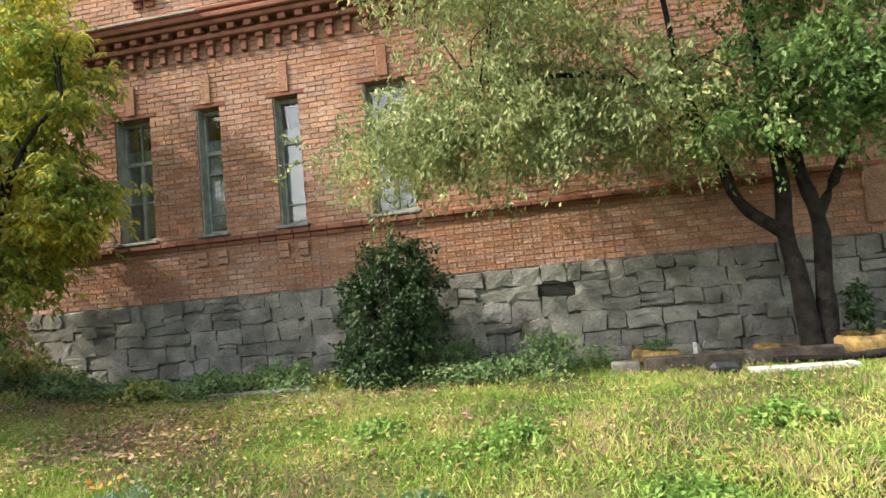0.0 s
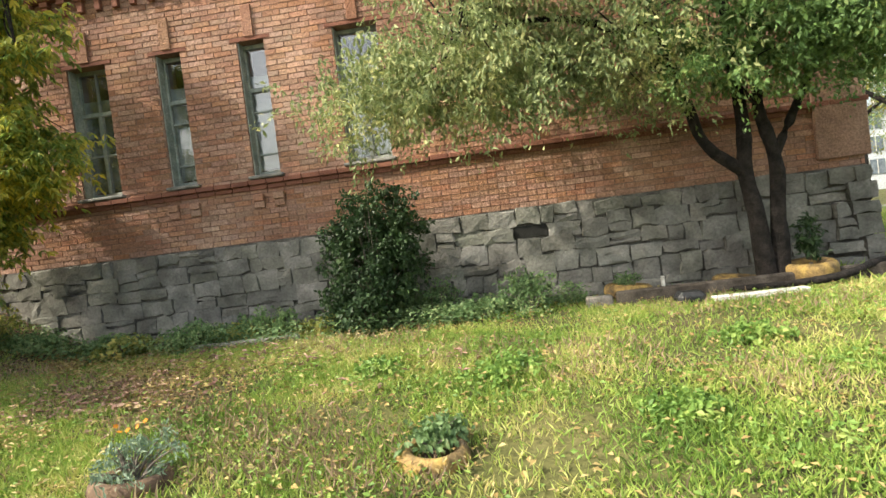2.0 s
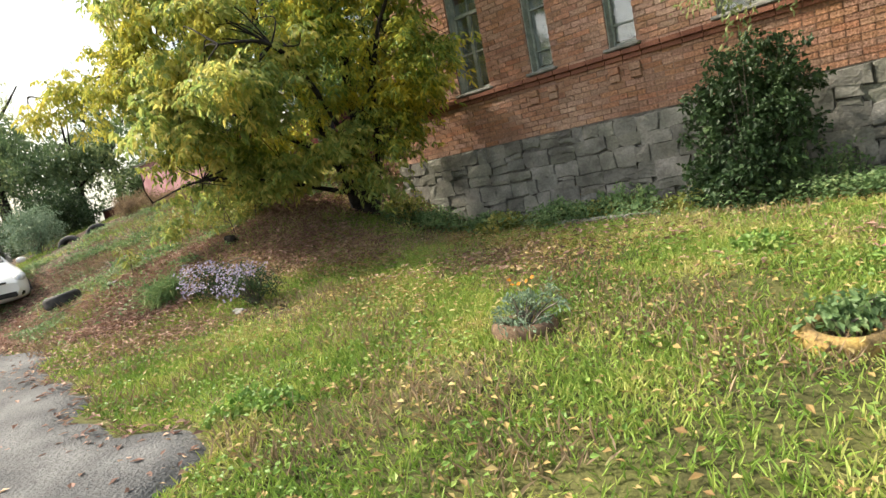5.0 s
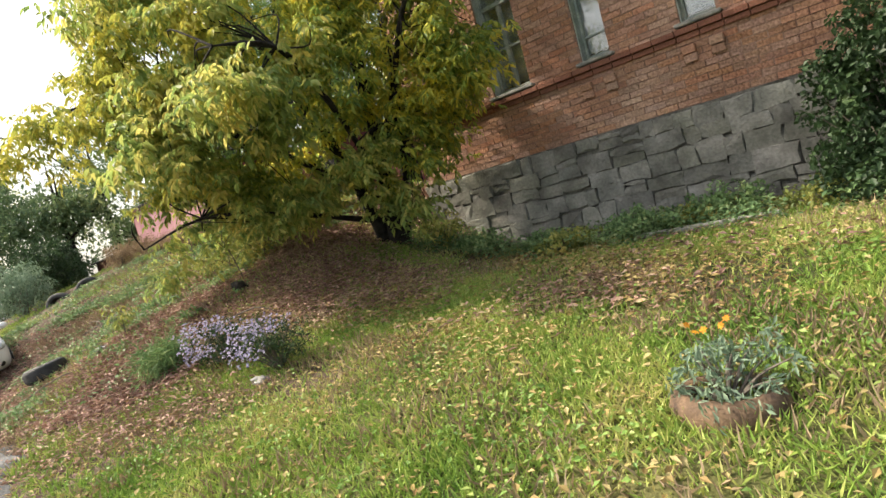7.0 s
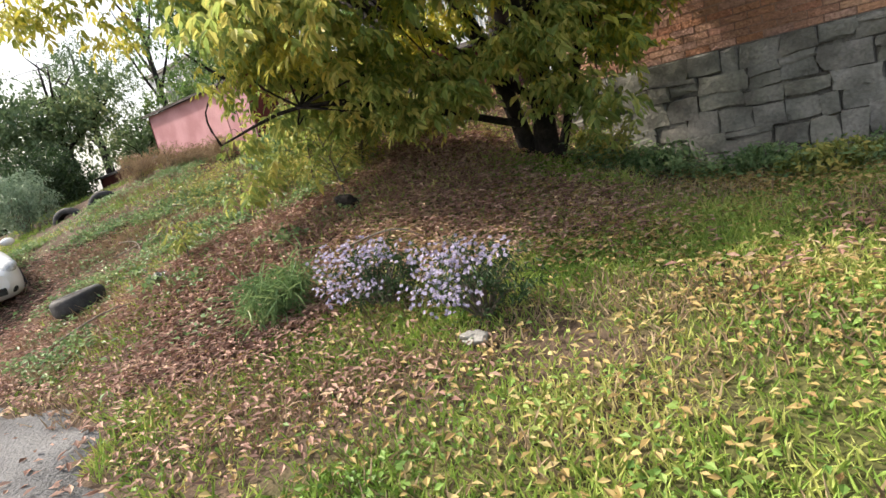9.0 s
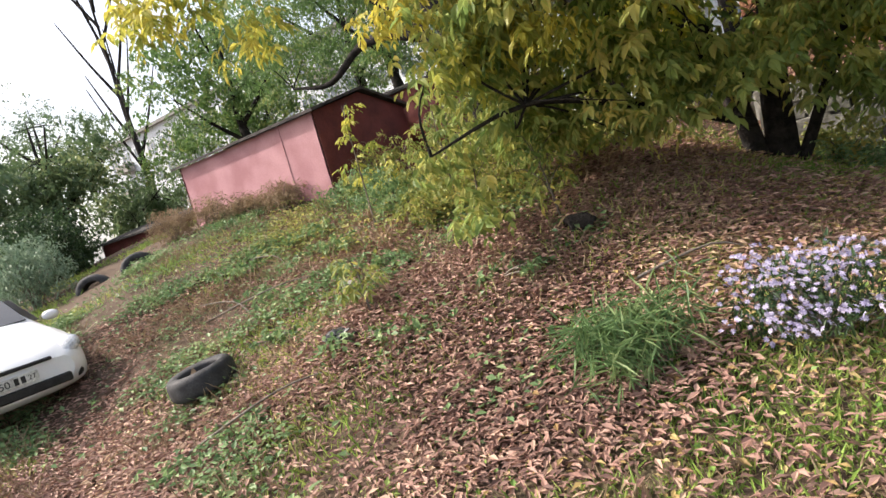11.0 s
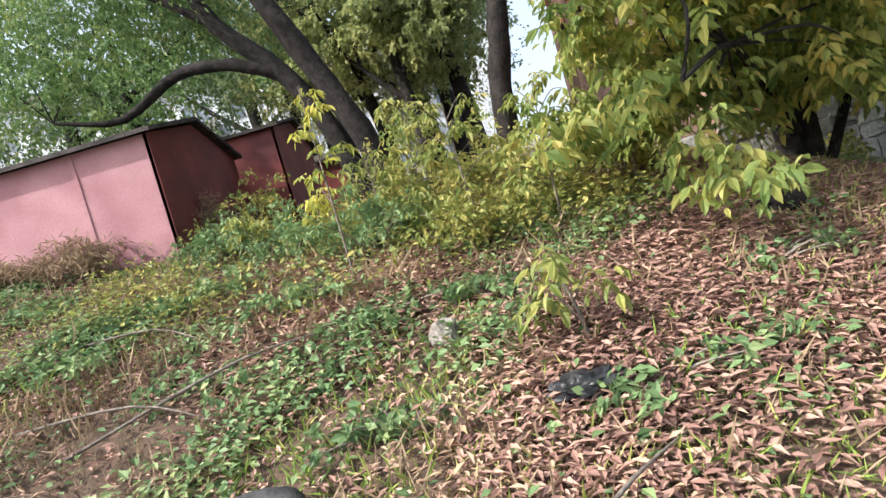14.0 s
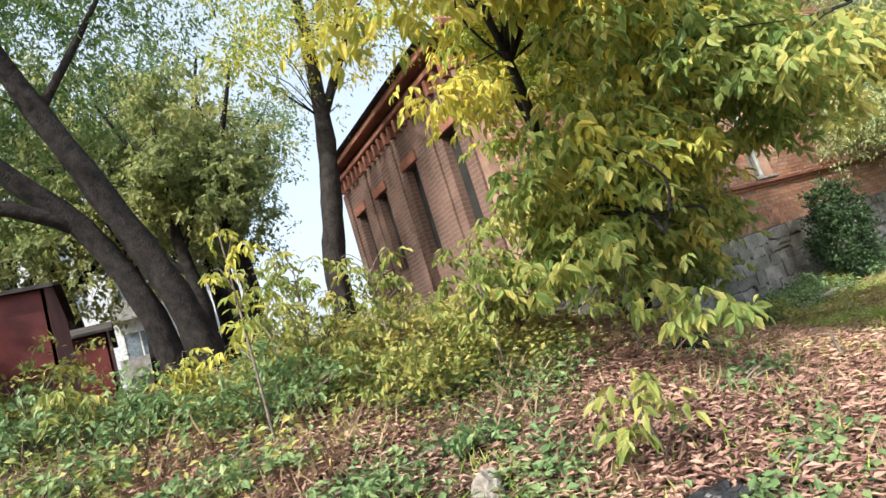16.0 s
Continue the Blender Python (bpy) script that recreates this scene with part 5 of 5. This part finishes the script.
# ---- white car ----
def car():
    t = thing("car", "white hatchback parked beside the drive", "car")
    # stations along the length: x, half width, sill z, shoulder z, roof z, roof half width
    st = [(0.0, 0.60, 0.30, 0.55, 0.62, 0.40), (-0.10, 0.74, 0.22, 0.62, 0.70, 0.55), (-0.35, 0.84, 0.20, 0.72, 0.82, 0.66), (-0.9, 0.86, 0.20, 0.82, 0.94, 0.70), (-1.25, 0.865, 0.20, 0.86, 1.02, 0.70), (-1.9, 0.865, 0.20, 0.90, 1.34, 0.62), (-2.4, 0.865, 0.20, 0.92, 1.47, 0.58), (-3.1, 0.865, 0.20, 0.94, 1.45, 0.57), (-3.8, 0.85, 0.22, 0.96, 1.25, 0.55), (-4.25, 0.78, 0.28, 0.92, 1.02, 0.52), (-4.4, 0.66, 0.36, 0.80, 0.86, 0.48)]
    rows = []
    for x, w, s, sh, rf, rw in st:
        half = [(0.0, s - 0.02), (w * 0.9, s), (w, s + 0.12), (w * 1.01, (s + sh) / 2 + 0.05), (w * 0.97, sh), (w * 0.90, sh + 0.03), (rw, rf - 0.03), (rw * 0.75, rf), (0.0, rf + 0.015)]
        rows.append([(x, -y, z) for y, z in half] + [(x, y, z) for y, z in half[-2:0:-1]])
    k = len(rows[0])
    v = np.array(rows).reshape(-1, 3)
    f = [(i * k + j, i * k + (j + 1) % k, (i + 1) * k + (j + 1) % k, (i + 1) * k + j) for i in range(len(rows) - 1) for j in range(k)]
    body = raw("body", v, f, M_CARPAINT, t, smooth=True)
    bm = bmesh.new()
    bm.faces.new([bm.verts.new(c) for c in rows[0]])
    part("nose", bm, M_CARPAINT, t)
    sub = body.modifiers.new("soft", "SUBSURF")
    sub.levels = sub.render_levels = 2

    def sheet(name, pts, material, label=""):
        bm = bmesh.new()
        bm.faces.new([bm.verts.new(c) for c in pts])
        r = bmesh.ops.extrude_face_region(bm, geom=bm.faces[:])
        for q in [g for g in r["geom"] if isinstance(g, bmesh.types.BMVert)]:
            q.co.x -= 0.02
            q.co.z -= 0.015
        return part(name, bm, material, t, label)

    sheet("windscreen", [(-1.22, -0.62, 1.04), (-1.22, 0.62, 1.04), (-1.95, 0.56, 1.41), (-1.95, -0.56, 1.41)], M_CARGLASS, "dark sloping windscreen")
    for s in (-1, 1):
        bm = bmesh.new()
        pts = [(-1.5, 0.80, 0.98), (-2.1, 0.70, 1.32), (-3.1, 0.68, 1.36), (-3.7, 0.74, 1.06), (-3.2, 0.83, 0.98)]
        bm.faces.new([bm.verts.new((x, s * (y + 0.02), z)) for x, y, z in pts])
        part("side_window", bm, M_CARGLASS, t, "dark side glass")
        hb = bmesh.new()
        bmesh.ops.create_uvsphere(hb, u_segments=16, v_segments=10, radius=1, matrix=Matrix.LocRotScale((-0.24, s * 0.66, 0.66), Euler((0, 0.35, -0.5 * s)), (0.2, 0.13, 0.085)))
        part("headlight", hb, M_LAMPGLASS, t, "clear headlight")
        mb = bmesh.new()
        bmesh.ops.create_uvsphere(mb, u_segments=14, v_segments=8, radius=1, matrix=Matrix.LocRotScale((-1.55, s * 0.96, 1.0), None, (0.08, 0.1, 0.065)))
        part("mirror", mb, M_CARPAINT, t)
        fb = bmesh.new()
        bmesh.ops.create_uvsphere(fb, u_segments=12, v_segments=8, radius=1, matrix=Matrix.LocRotScale((-0.09, s * 0.62, 0.36), None, (0.05, 0.08, 0.06)))
        part("fog_lamp", fb, M_BLACKTRIM, t)
        for x in (-0.85, -3.5):
            wheel = raw("wheel", *wheel_mesh(x, s * 0.78), M_RUBBER, t, "black tyre", smooth=True)
            rb = bmesh.new()
            bmesh.ops.create_cone(rb, cap_ends=True, segments=20, radius1=0.2, radius2=0.17, depth=0.03, matrix=Matrix.Translation((x, s * 0.89, 0.31)) @ Matrix.Rotation(radians(-90 * s), 4, "X"))
            part("rim", rb, M_ALLOY, wheel, "grey alloy rim")
    part("grille", box(0.0, 0.025, -0.42, 0.42, 0.585, 0.625, 0.01), M_BLACKTRIM, t, "thin black grille slot")
    part("intake", box(-0.02, 0.03, -0.55, 0.55, 0.30, 0.40, 0.015), M_BLACKTRIM, t, "black lower intake")
    plate = part("number_plate", box(0.035, 0.047, -0.26, 0.26, 0.43, 0.54, 0.004), M_WHITE, t)
    cu = bpy.data.curves.new("digits", "FONT")
    cu.body, cu.size, cu.extrude, cu.align_x = "050", 0.1, 0.001, "CENTER"
    d = new("digits", cu)
    cu.materials.append(M_BLACKTRIM)
    d.parent = plate
    d.matrix_local = Matrix.Translation((0.049, -0.07, 0.45)) @ Euler((radians(90), 0, radians(90))).to_matrix().to_4x4()
    cu = bpy.data.curves.new("region_digits", "FONT")
    cu.body, cu.size, cu.extrude, cu.align_x = "27", 0.07, 0.001, "CENTER"
    d = new("region_digits", cu)
    cu.materials.append(M_BLACKTRIM)
    d.parent = plate
    d.matrix_local = Matrix.Translation((0.049, 0.2, 0.465)) @ Euler((radians(90), 0, radians(90))).to_matrix().to_4x4()
    for y in (-0.21, 0.06, 0.12):
        part("letter_bar", box(0.0475, 0.05, y - 0.02, y + 0.02, 0.45, 0.52), M_BLACKTRIM, plate)
    return t


def wheel_mesh(x, y):
    n, prof = 28, [(0.2, -0.09), (0.29, -0.1), (0.31, -0.07), (0.31, 0.07), (0.29, 0.1), (0.2, 0.09)]
    v = [(x + r * math.cos(2 * math.pi * i / n), y + q, 0.31 + r * math.sin(2 * math.pi * i / n)) for i in range(n) for r, q in prof]
    f = [(i * 6 + j, ((i + 1) % n) * 6 + j, ((i + 1) % n) * 6 + (j + 1) % 6, i * 6 + (j + 1) % 6) for i in range(n) for j in range(6)]
    return np.array(v), f


c = car()
c.location = (-12.8, 2.6, gz(-13.5, 2.4) + 0.03)
c.rotation_euler = (0, 0, radians(-6))


# ---- far things ----
def apartment(x0, x1, y, h, floors, label, depth=12, z0=0.0):
    t = thing("apartment_building", label, "building", ((x0 + x1) / 2, y, z0))
    ox = (x0 + x1) / 2
    part("wall", box(x0 - ox, x1 - ox, 0, depth, 0, h), M_PANEL, t)
    part("roof", box(x0 - ox - 0.4, x1 - ox + 0.4, -0.5, depth + 0.4, h + 0.005, h + 0.35), M_SILL, t)
    fh = (h - 1.6) / floors
    n = int((x1 - x0) / 3.0)
    for i in range(n):
        for k in range(floors):
            x, z = x0 - ox + 0.8 + i * 3.0, 1.9 + k * fh
            w = part("window", box(x, x + 1.5, -0.06, -0.005, z, z + 1.5), M_PANE_FAR, t)
            part("frame", box(x + 0.7, x + 0.78, -0.1, -0.065, z, z + 1.5), M_WHITE, w)
            part("frame", box(x - 0.06, x, -0.1, -0.005, z - 0.06, z + 1.56), M_WHITE, w)
            part("frame", box(x + 1.5, x + 1.56, -0.1, -0.005, z - 0.06, z + 1.56), M_WHITE, w)
            if i % 4 == 1 and k > 0:
                part("balcony", box(x - 0.4, x + 2.1, -1.1, -0.11, z - 0.9, z + 0.1), M_CONC, t)
    for x in (0.3, 0.62, 0.9):
        xx = x0 - ox + (x1 - x0) * x
        part("chimney", box(xx, xx + 1.0, 4, 5, h + 0.36, h + 1.5, 0.05), M_CONC, t)


apartment(-82, -28, 42, 17.6, 5, "pale five-storey panel apartment block behind the garages")
apartment(-27, -4, 36, 13.5, 4, "whitish apartment block seen through the trees")
apartment(30, 52, 62, 8.5, 3, "pale low block across the street")


def far_tree(x, y, h, r, material, twigs=440, name="background_tree", bare=False, label="leafy green tree in the distance"):
    z = gz(x, y)
    thick = 0.45 if bare else 1.0
    limbs = [([(x, y, z - 0.2), (x + 0.1, y, z + h * 0.25), (x - 0.1, y, z + h * 0.5), (x, y, z + h * 0.92)], [0.03 * h * thick, 0.024 * h * thick, 0.017 * h * thick, 0.01], 8)]
    for k in range(18 if bare else 4):
        a = k * 2.4 + x
        s = h * (0.3 + 0.045 * k) if bare else h * (0.35 + 0.09 * k)
        limbs.append(([(x, y, z + s), (x + math.cos(a) * r * 0.45, y + math.sin(a) * r * 0.3, z + s + 0.12 * h), (x + math.cos(a) * r * 0.9, y + math.sin(a) * r * 0.6, z + s + 0.26 * h)], [0.012 * h * thick, 0.008 * h * thick, 0.003 * h * thick], 6))
    crowns = []
    if not bare:
        bl = [(x + rng.normal() * r * 0.45, y + rng.normal() * r * 0.4, z + h * (0.42 + 0.5 * rng.random()), r * 0.55, r * 0.5, h * 0.15, 1) for _ in range(9)]
        crowns = [(bl, twigs, 22, r * 0.24, 0.16, 0.085, 0.4, material)]
    tree(name, label, limbs, crowns, group="trees beyond")


far_tree(-33, 17, 16, 2.6, L_FAR, bare=True, label="tall half-bare tree with grey branches")
for x, y, h, r, m in ((-21, 13.5, 7.0, 2.6, L_GREEN), (-26, 12, 3.0, 2.4, L_FAR), (-24, 8.5, 5, 2.4, L_FAR), (-28, 7, 6, 2.8, L_FAR), (-17, 17, 9, 3.2, L_GREEN), (-20, 19, 10, 3.4, L_FAR), (-10.6, 17, 8, 2.4, L_PALE), (-8.5, 20, 11, 3.2, L_FAR), (-13.5, 21, 10, 3.0, L_FAR), (-31, 3.5, 8, 3.2, L_FAR), (-44, 2, 11, 4.5, L_FAR), (-50, 12, 14, 4.5, L_PALE), (-47, 19, 13, 4.2, L_FAR), (-56, 6, 15, 5, L_PALE), (-12.2, 18, 9, 2.6, L_PALE), (-9.6, 15.5, 7.5, 1.7, L_PALE), (-9.3, 19.5, 9.5, 2.2, L_PALE), (-7.5, 24, 12, 3.5, L_FAR), (-16, 25, 13, 4, L_FAR), (-24, 16, 9, 3, L_FAR), (-8.3, 16.5, 9, 2.0, L_PALE)):
    far_tree(x, y, h, r, m)
for x, y, h, r, m in ((10, 15, 8, 3.0, L_OLIVE), (15, 20, 9, 3.2, L_FAR), (22, 34, 10, 4, L_LIME), (30, 40, 11, 4.5, L_FAR), (40, 44, 11, 4.5, L_FAR)):
    far_tree(x, y, h, r, m)
plant("round_bush", (-18.5, 5.2, gz(-18.5, 5.2)), [(0, 0, 0.7, 0.9, 0.8, 0.65, 1)], 300, 16, 0.3, 0.09, 0.03, L_SAGE, "grey-green bush beyond the car", "bush", 20)
plant("round_bush", (-20.5, 6.5, gz(-20.5, 6.5)), [(0, 0, 0.9, 1.3, 1.0, 0.9, 1)], 400, 16, 0.35, 0.1, 0.045, L_DARK, "dark green bush beyond the bank", "bush", 20)

for x, y, r, h in ((-24, 3.2, 1.6, 1.5), (-26.5, 5.6, 2.0, 1.8), (-23.0, 7.4, 1.5, 1.3), (-29, 1.5, 2.4, 2.2), (-33, 4.5, 2.6, 2.4), (-27, -1.5, 2.0, 1.6), (-36, 0.0, 3.0, 2.6), (-30, 8.5, 2.4, 2.0)):
    plant("hedge_bush", (x, y, gz(x, y)), [(0, 0, h * 0.5, r, r * 0.8, h * 0.55, 2), (r * 0.3, 0, h * 0.9, r * 0.6, r * 0.5, h * 0.5, 1)], 420, 16, 0.4, 0.12, 0.06, L_FAR, "tall green bush beyond the parked car", "bush", 12, group="bushes beyond the car")

# ---- grass, litter ----
def scatter(n, x0, x1, y0, y1, keep):
    x, y = x0 + (x1 - x0) * rng.random(n), y0 + (y1 - y0) * rng.random(n)
    k = rng.random(n) < keep(x, y)
    return x[k], y[k]


def field(x, y, s, o=0.0):
    """Smooth patchiness between 0 and 1."""
    return 0.5 + 0.25 * (np.sin(x * s + 1.3 + o) * np.cos(y * s * 1.3 - 0.7 + o) + np.sin((x * 0.6 + y) * s * 1.9 + 2 + o * 2) * 0.7 + np.cos((x - y * 0.8) * s * 2.7 + o) * 0.5)


def off_road(x, y):
    return (y > road_edge(x) + 0.03) | (x > -0.3)


def grass(name, n, x0, x1, y0, y1, keep, h, w, material, label):
    x, y = scatter(n, x0, x1, y0, y1, keep)
    k = len(x)
    p = np.stack([x, y, ground_z(x, y) - 0.03], 1)
    a = rng.random(k) * 6.283
    lean = rng.normal(size=(k, 2)) * 0.75
    d = np.stack([lean[:, 0], lean[:, 1], np.ones(k)], 1)
    nn = np.stack([np.cos(a), np.sin(a), 0.4 * np.ones(k)], 1)
    sz = 0.5 + rng.random(k)
    o = raw(name, *leaves(p, d, nn, h * sz, np.full(k, w) * sz, 0.2), material)
    tagged(o, label, "grass", kind="stuff")


def litter(name, n, x0, x1, y0, y1, keep, L, W, material, label):
    x, y = scatter(n, x0, x1, y0, y1, keep)
    k = len(x)
    p = np.stack([x, y, ground_z(x, y) + 0.008 + 0.05 * rng.random(k)], 1)
    a = rng.random(k) * 6.283
    d = np.stack([np.cos(a), np.sin(a), rng.normal(size=k) * 0.22], 1)
    nn = np.stack([rng.normal(size=k) * 0.28, rng.normal(size=k) * 0.28, np.ones(k)], 1)
    sz = 0.55 + 0.8 * rng.random(k)
    o = raw(name, *leaves(p, d, nn, L * sz, W * sz, 0.2), material)
    tagged(o, label, "leaves", kind="stuff")


edge = lambda x, y: x + 0.6 * np.sin(y * 2) + 1.3 * ss(3.4, 2.4, y)
lawn = lambda x, y: off_road(x, y) * (0.2 + 0.8 * ss(0.25, 0.6, field(x, y, 1.1))) * (1 - 0.88 * ss(-5.0, -7.6, edge(x, y))) * (1 - 0.5 * ss(6.3, 7.0, y))
tuft = lambda x, y: lawn(x, y) * ss(0.5, 0.72, field(x, y, 3.1, 5))
grass("lawn_grass", 330000, -9, 6.5, 0.3, 7.6, lawn, 0.07, 0.009, L_GRASS, "short patchy lawn grass, partly dry")
grass("lawn_tufts", 110000, -9, 6.5, 0.3, 7.6, tuft, 0.085, 0.009, L_GRASS, "longer tufts of bright grass in the lawn")
grass("bank_grass", 60000, -20, -5, 1.6, 9.5, lambda x, y: off_road(x, y) * ss(0.45, 0.75, field(x, y, 0.9, 2)), 0.11, 0.009, L_GRASS, "thin tufts of grass on the bank")
grass("far_grass", 45000, 5, 16, 1, 22, lambda x, y: ((y < 7.7) | (x > 6.4)) * 1.0, 0.13, 0.014, L_GRASS, "longer grass by the building corner")
grass("dry_stalk_litter", 22000, -15, -7, 1.9, 7, lambda x, y: ss(0.4, 0.7, field(x, y, 1.4, 4)) * (0.4 + 0.6 * ss(-9.5, -11, x)), 0.17, 0.006, L_STRAW, "dry grey stalks among the leaves")
grass("dry_bank_stalks", 3400, -12.8, -7.6, 4.9, 8.4, lambda x, y: ss(0.35, 0.7, field(x, y, 1.5, 9)), 0.22, 0.004, L_STRAW, "dry upright stalks along the bank")
grass("dry_lawn_grass", 42000, -8, 6.5, 0.6, 6.8, lambda x, y: off_road(x, y) * ss(0.52, 0.72, field(x, y, 1.5, 7)), 0.1, 0.010, L_STRAW, "straw-coloured dry patches in the lawn")
litter("leaf_litter", 260000, -14, -3.0, 1.7, 9.0, lambda x, y: off_road(x, y) * ss(-4.0, -7.0, edge(x, y)) * (1 - 0.6 * ss(3.0, 2.2, y) * ss(-7.4, -6.4, x)) * (0.15 + 0.85 * ss(0.28, 0.62, field(x, y, 1.0, 1))) * (1 - 0.75 * ss(-10.3, -12.5, x)), 0.066, 0.024, L_LITTER, "thick brown carpet of fallen leaves")
def ivy(n, x0, x1, y0, y1, keep, name="ground_weeds", high=0.10, size=0.055, material=L_WEED, label="creeping green weeds between the fallen leaves"):
    """Low broad leaves of creeping weeds, a hand above the earth."""
    x, y = scatter(n, x0, x1, y0, y1, keep)
    k = len(x)
    p = np.stack([x, y, ground_z(x, y) + 0.02 + high * rng.random(k) ** 1.6], 1)
    d = rng.normal(size=(k, 3)) * [1, 1, 0.35]
    nn = rng.normal(size=(k, 3)) * 0.35 + [0, -0.1, 1]
    sz = 0.5 + rng.random(k)
    tagged(raw(name, *leaves(p, d, nn, size * sz, size * 0.6 * sz, 0.15), material), label, "weeds", kind="stuff")


ivy(42000, -8, 6.5, 0.6, 7.0, lambda x, y: lawn(x, y) * (0.1 + 0.9 * ss(0.42, 0.7, field(x, y, 2.4, 11))), "lawn_weeds", 0.04, 0.036, L_LAWNWEED, "low broad-leaved weeds all through the lawn")
ivy(110000, -16, -7.2, 2.2, 8.5, lambda x, y: off_road(x, y) * (0.06 + 0.94 * ss(0.5, 0.72, field(x, y, 1.6, 5))) * (0.6 + 0.4 * ss(3.2, 5.0, y)) * (0.3 + 0.7 * ss(-8.2, -9.6, x)))
ivy(52000, -13, -7.6, 5.0, 8.4, lambda x, y: (0.15 + 0.85 * ss(0.35, 0.7, field(x, y, 1.9, 8))) * ss(5.0, 6.0, y) * (0.35 + 0.65 * ss(-11.2, -10.0, x)), "bank_growth", 0.3, 0.05, L_LIME, "yellowing leafy growth along the bank")
ivy(20000, -5.8, 2.4, 6.6, 7.75, lambda x, y: ss(0.3, 0.7, field(x, y, 2.2, 3)), "bed_weeds", 0.2, 0.05, L_WEED, "low weeds in the bed along the wall")
litter("lawn_leaves", 13000, -7.5, 6, 0.8, 7.6, lambda x, y: off_road(x, y) * (0.25 + 0.75 * field(x, y, 1.7, 3)), 0.05, 0.026, L_LITTER_Y, "scattered yellow fallen leaves on the lawn")
litter("lawn_litter", 26000, -7.0, 1.0, 2.2, 7.3, lambda x, y: off_road(x, y) * (0.12 + 0.88 * ss(0.42, 0.66, field(x, y, 1.6, 12))) * (0.12 + 0.88 * ss(0.0, -3.2, x)) * (0.25 + 0.75 * ss(3.0, 4.6, y)), 0.055, 0.024, L_LITTER_Y, "brown fallen leaves scattered in drifts over the lawn")
grass("straw_drift", 15000, -7.0, 0.5, 1.4, 4.4, lambda x, y: off_road(x, y) * ss(0.5, 0.7, field(x, y, 2.0, 15)), 0.1, 0.010, L_STRAW, "cut dry straw lying in drifts on the lawn")
litter("red_leaf_patch", 9000, -5.5, 1.5, 3.6, 7.0, lambda x, y: np.clip(np.exp(-(((x + 2.3) / 0.8) ** 2 + ((y - 5.0) / 0.5) ** 2)) + 0.3 * ss(0.45, 0.7, field(x, y, 1.3, 6)) * ss(4.0, 5.5, y), 0, 1), 0.08, 0.032, L_LITTER, "reddish patch of fallen leaves on the lawn")
litter("road_leaves", 7000, -14, -1, 0.2, 2.4, lambda x, y: ~off_road(x, y) * np.exp(-(road_edge(x) - y) / 0.35), 0.07, 0.03, L_LITTER, "fallen leaves blown along the edge of the drive")
plant("ivy_weeds", (-2.0, 7.3, gz(-2, 7.3)), [(0, 0, 0.12, 0.8, 0.25, 0.12, 1)], 120, 12, 0.13, 0.05, 0.036, L_LIME, "yellowing low weeds by the plinth", "weeds")

for x0, y0, x1, y1 in ((-11.9, 4.3, -10.3, 5.0), (-12.4, 4.6, -11.0, 4.3), (-9.9, 2.6, -8.9, 3.3), (-12.6, 5.6, -11.4, 5.3), (-6.9, 4.2, -6.2, 4.6)):
    m0, m1 = (x0 + x1) / 2 + 0.1, (y0 + y1) / 2 + 0.08
    v, f = tube([(x0, y0, gz(x0, y0) + 0.04), (m0, m1, gz(m0, m1) + 0.13), (x1, y1, gz(x1, y1) + 0.03)], [0.012, 0.009, 0.004], 5)
    tagged(raw("fallen_stalk", v, f, M_TWIG, smooth=True), "thin dry stalk lying on the leafy bank", "stalk", "stalks on the bank")

# ---- bricks of the street wall ----
rows, singles = [], []
z, r = 1.61, 0
while z < 7.25:
    x = X0 + (0.0 if r % 2 else -0.13)
    while x < X1 - 0.02:
        a, b = max(x, X0), min(x + 0.25, X1)
        cut = [(a, b)]
        if z + 0.066 > WB and z < WT:
            for p, q in WINS:
                nxt = []
                for s0, s1 in cut:
                    if s1 <= p or s0 >= q:
                        nxt.append((s0, s1))
                    else:
                        if s0 < p:
                            nxt.append((s0, p - 0.001))
                        if s1 > q:
                            nxt.append((q + 0.001, s1))
                cut = nxt
        for s0, s1 in cut:
            if s1 - s0 < 0.03:
                continue
            d = rng.normal() * 0.0022
            whole = s1 - s0 > 0.249
            if whole and -1.9 < s0 < 2.7 and 1.6 < z < 2.3 and len(singles) < 300:
                singles.append((s0, z, d))
            else:
                rows.append((s0 + 0.004 * rng.random(), s1 - 0.005 * rng.random(), WY - 0.009 + d, WY + 0.03, z + rng.normal() * 0.002, z + 0.064 + rng.normal() * 0.002))
        x += 0.26
    z += 0.0765
    r += 1
o = raw("brickwork", *boxes_raw(rows), M_BRICK, house)
o["kind"] = "stuff"
v, f = boxes_raw([(0.002, 0.247, -0.009, 0.03, 0, 0.064)])
one = raw("brick", v, f, M_BRICK_ONE, house)
one.location = (singles[0][0], WY + singles[0][2], singles[0][1])
for x, z, d in singles[1:]:
    b = new("brick", one.data)
    b.parent = house
    b.location = (x, WY + d, z)
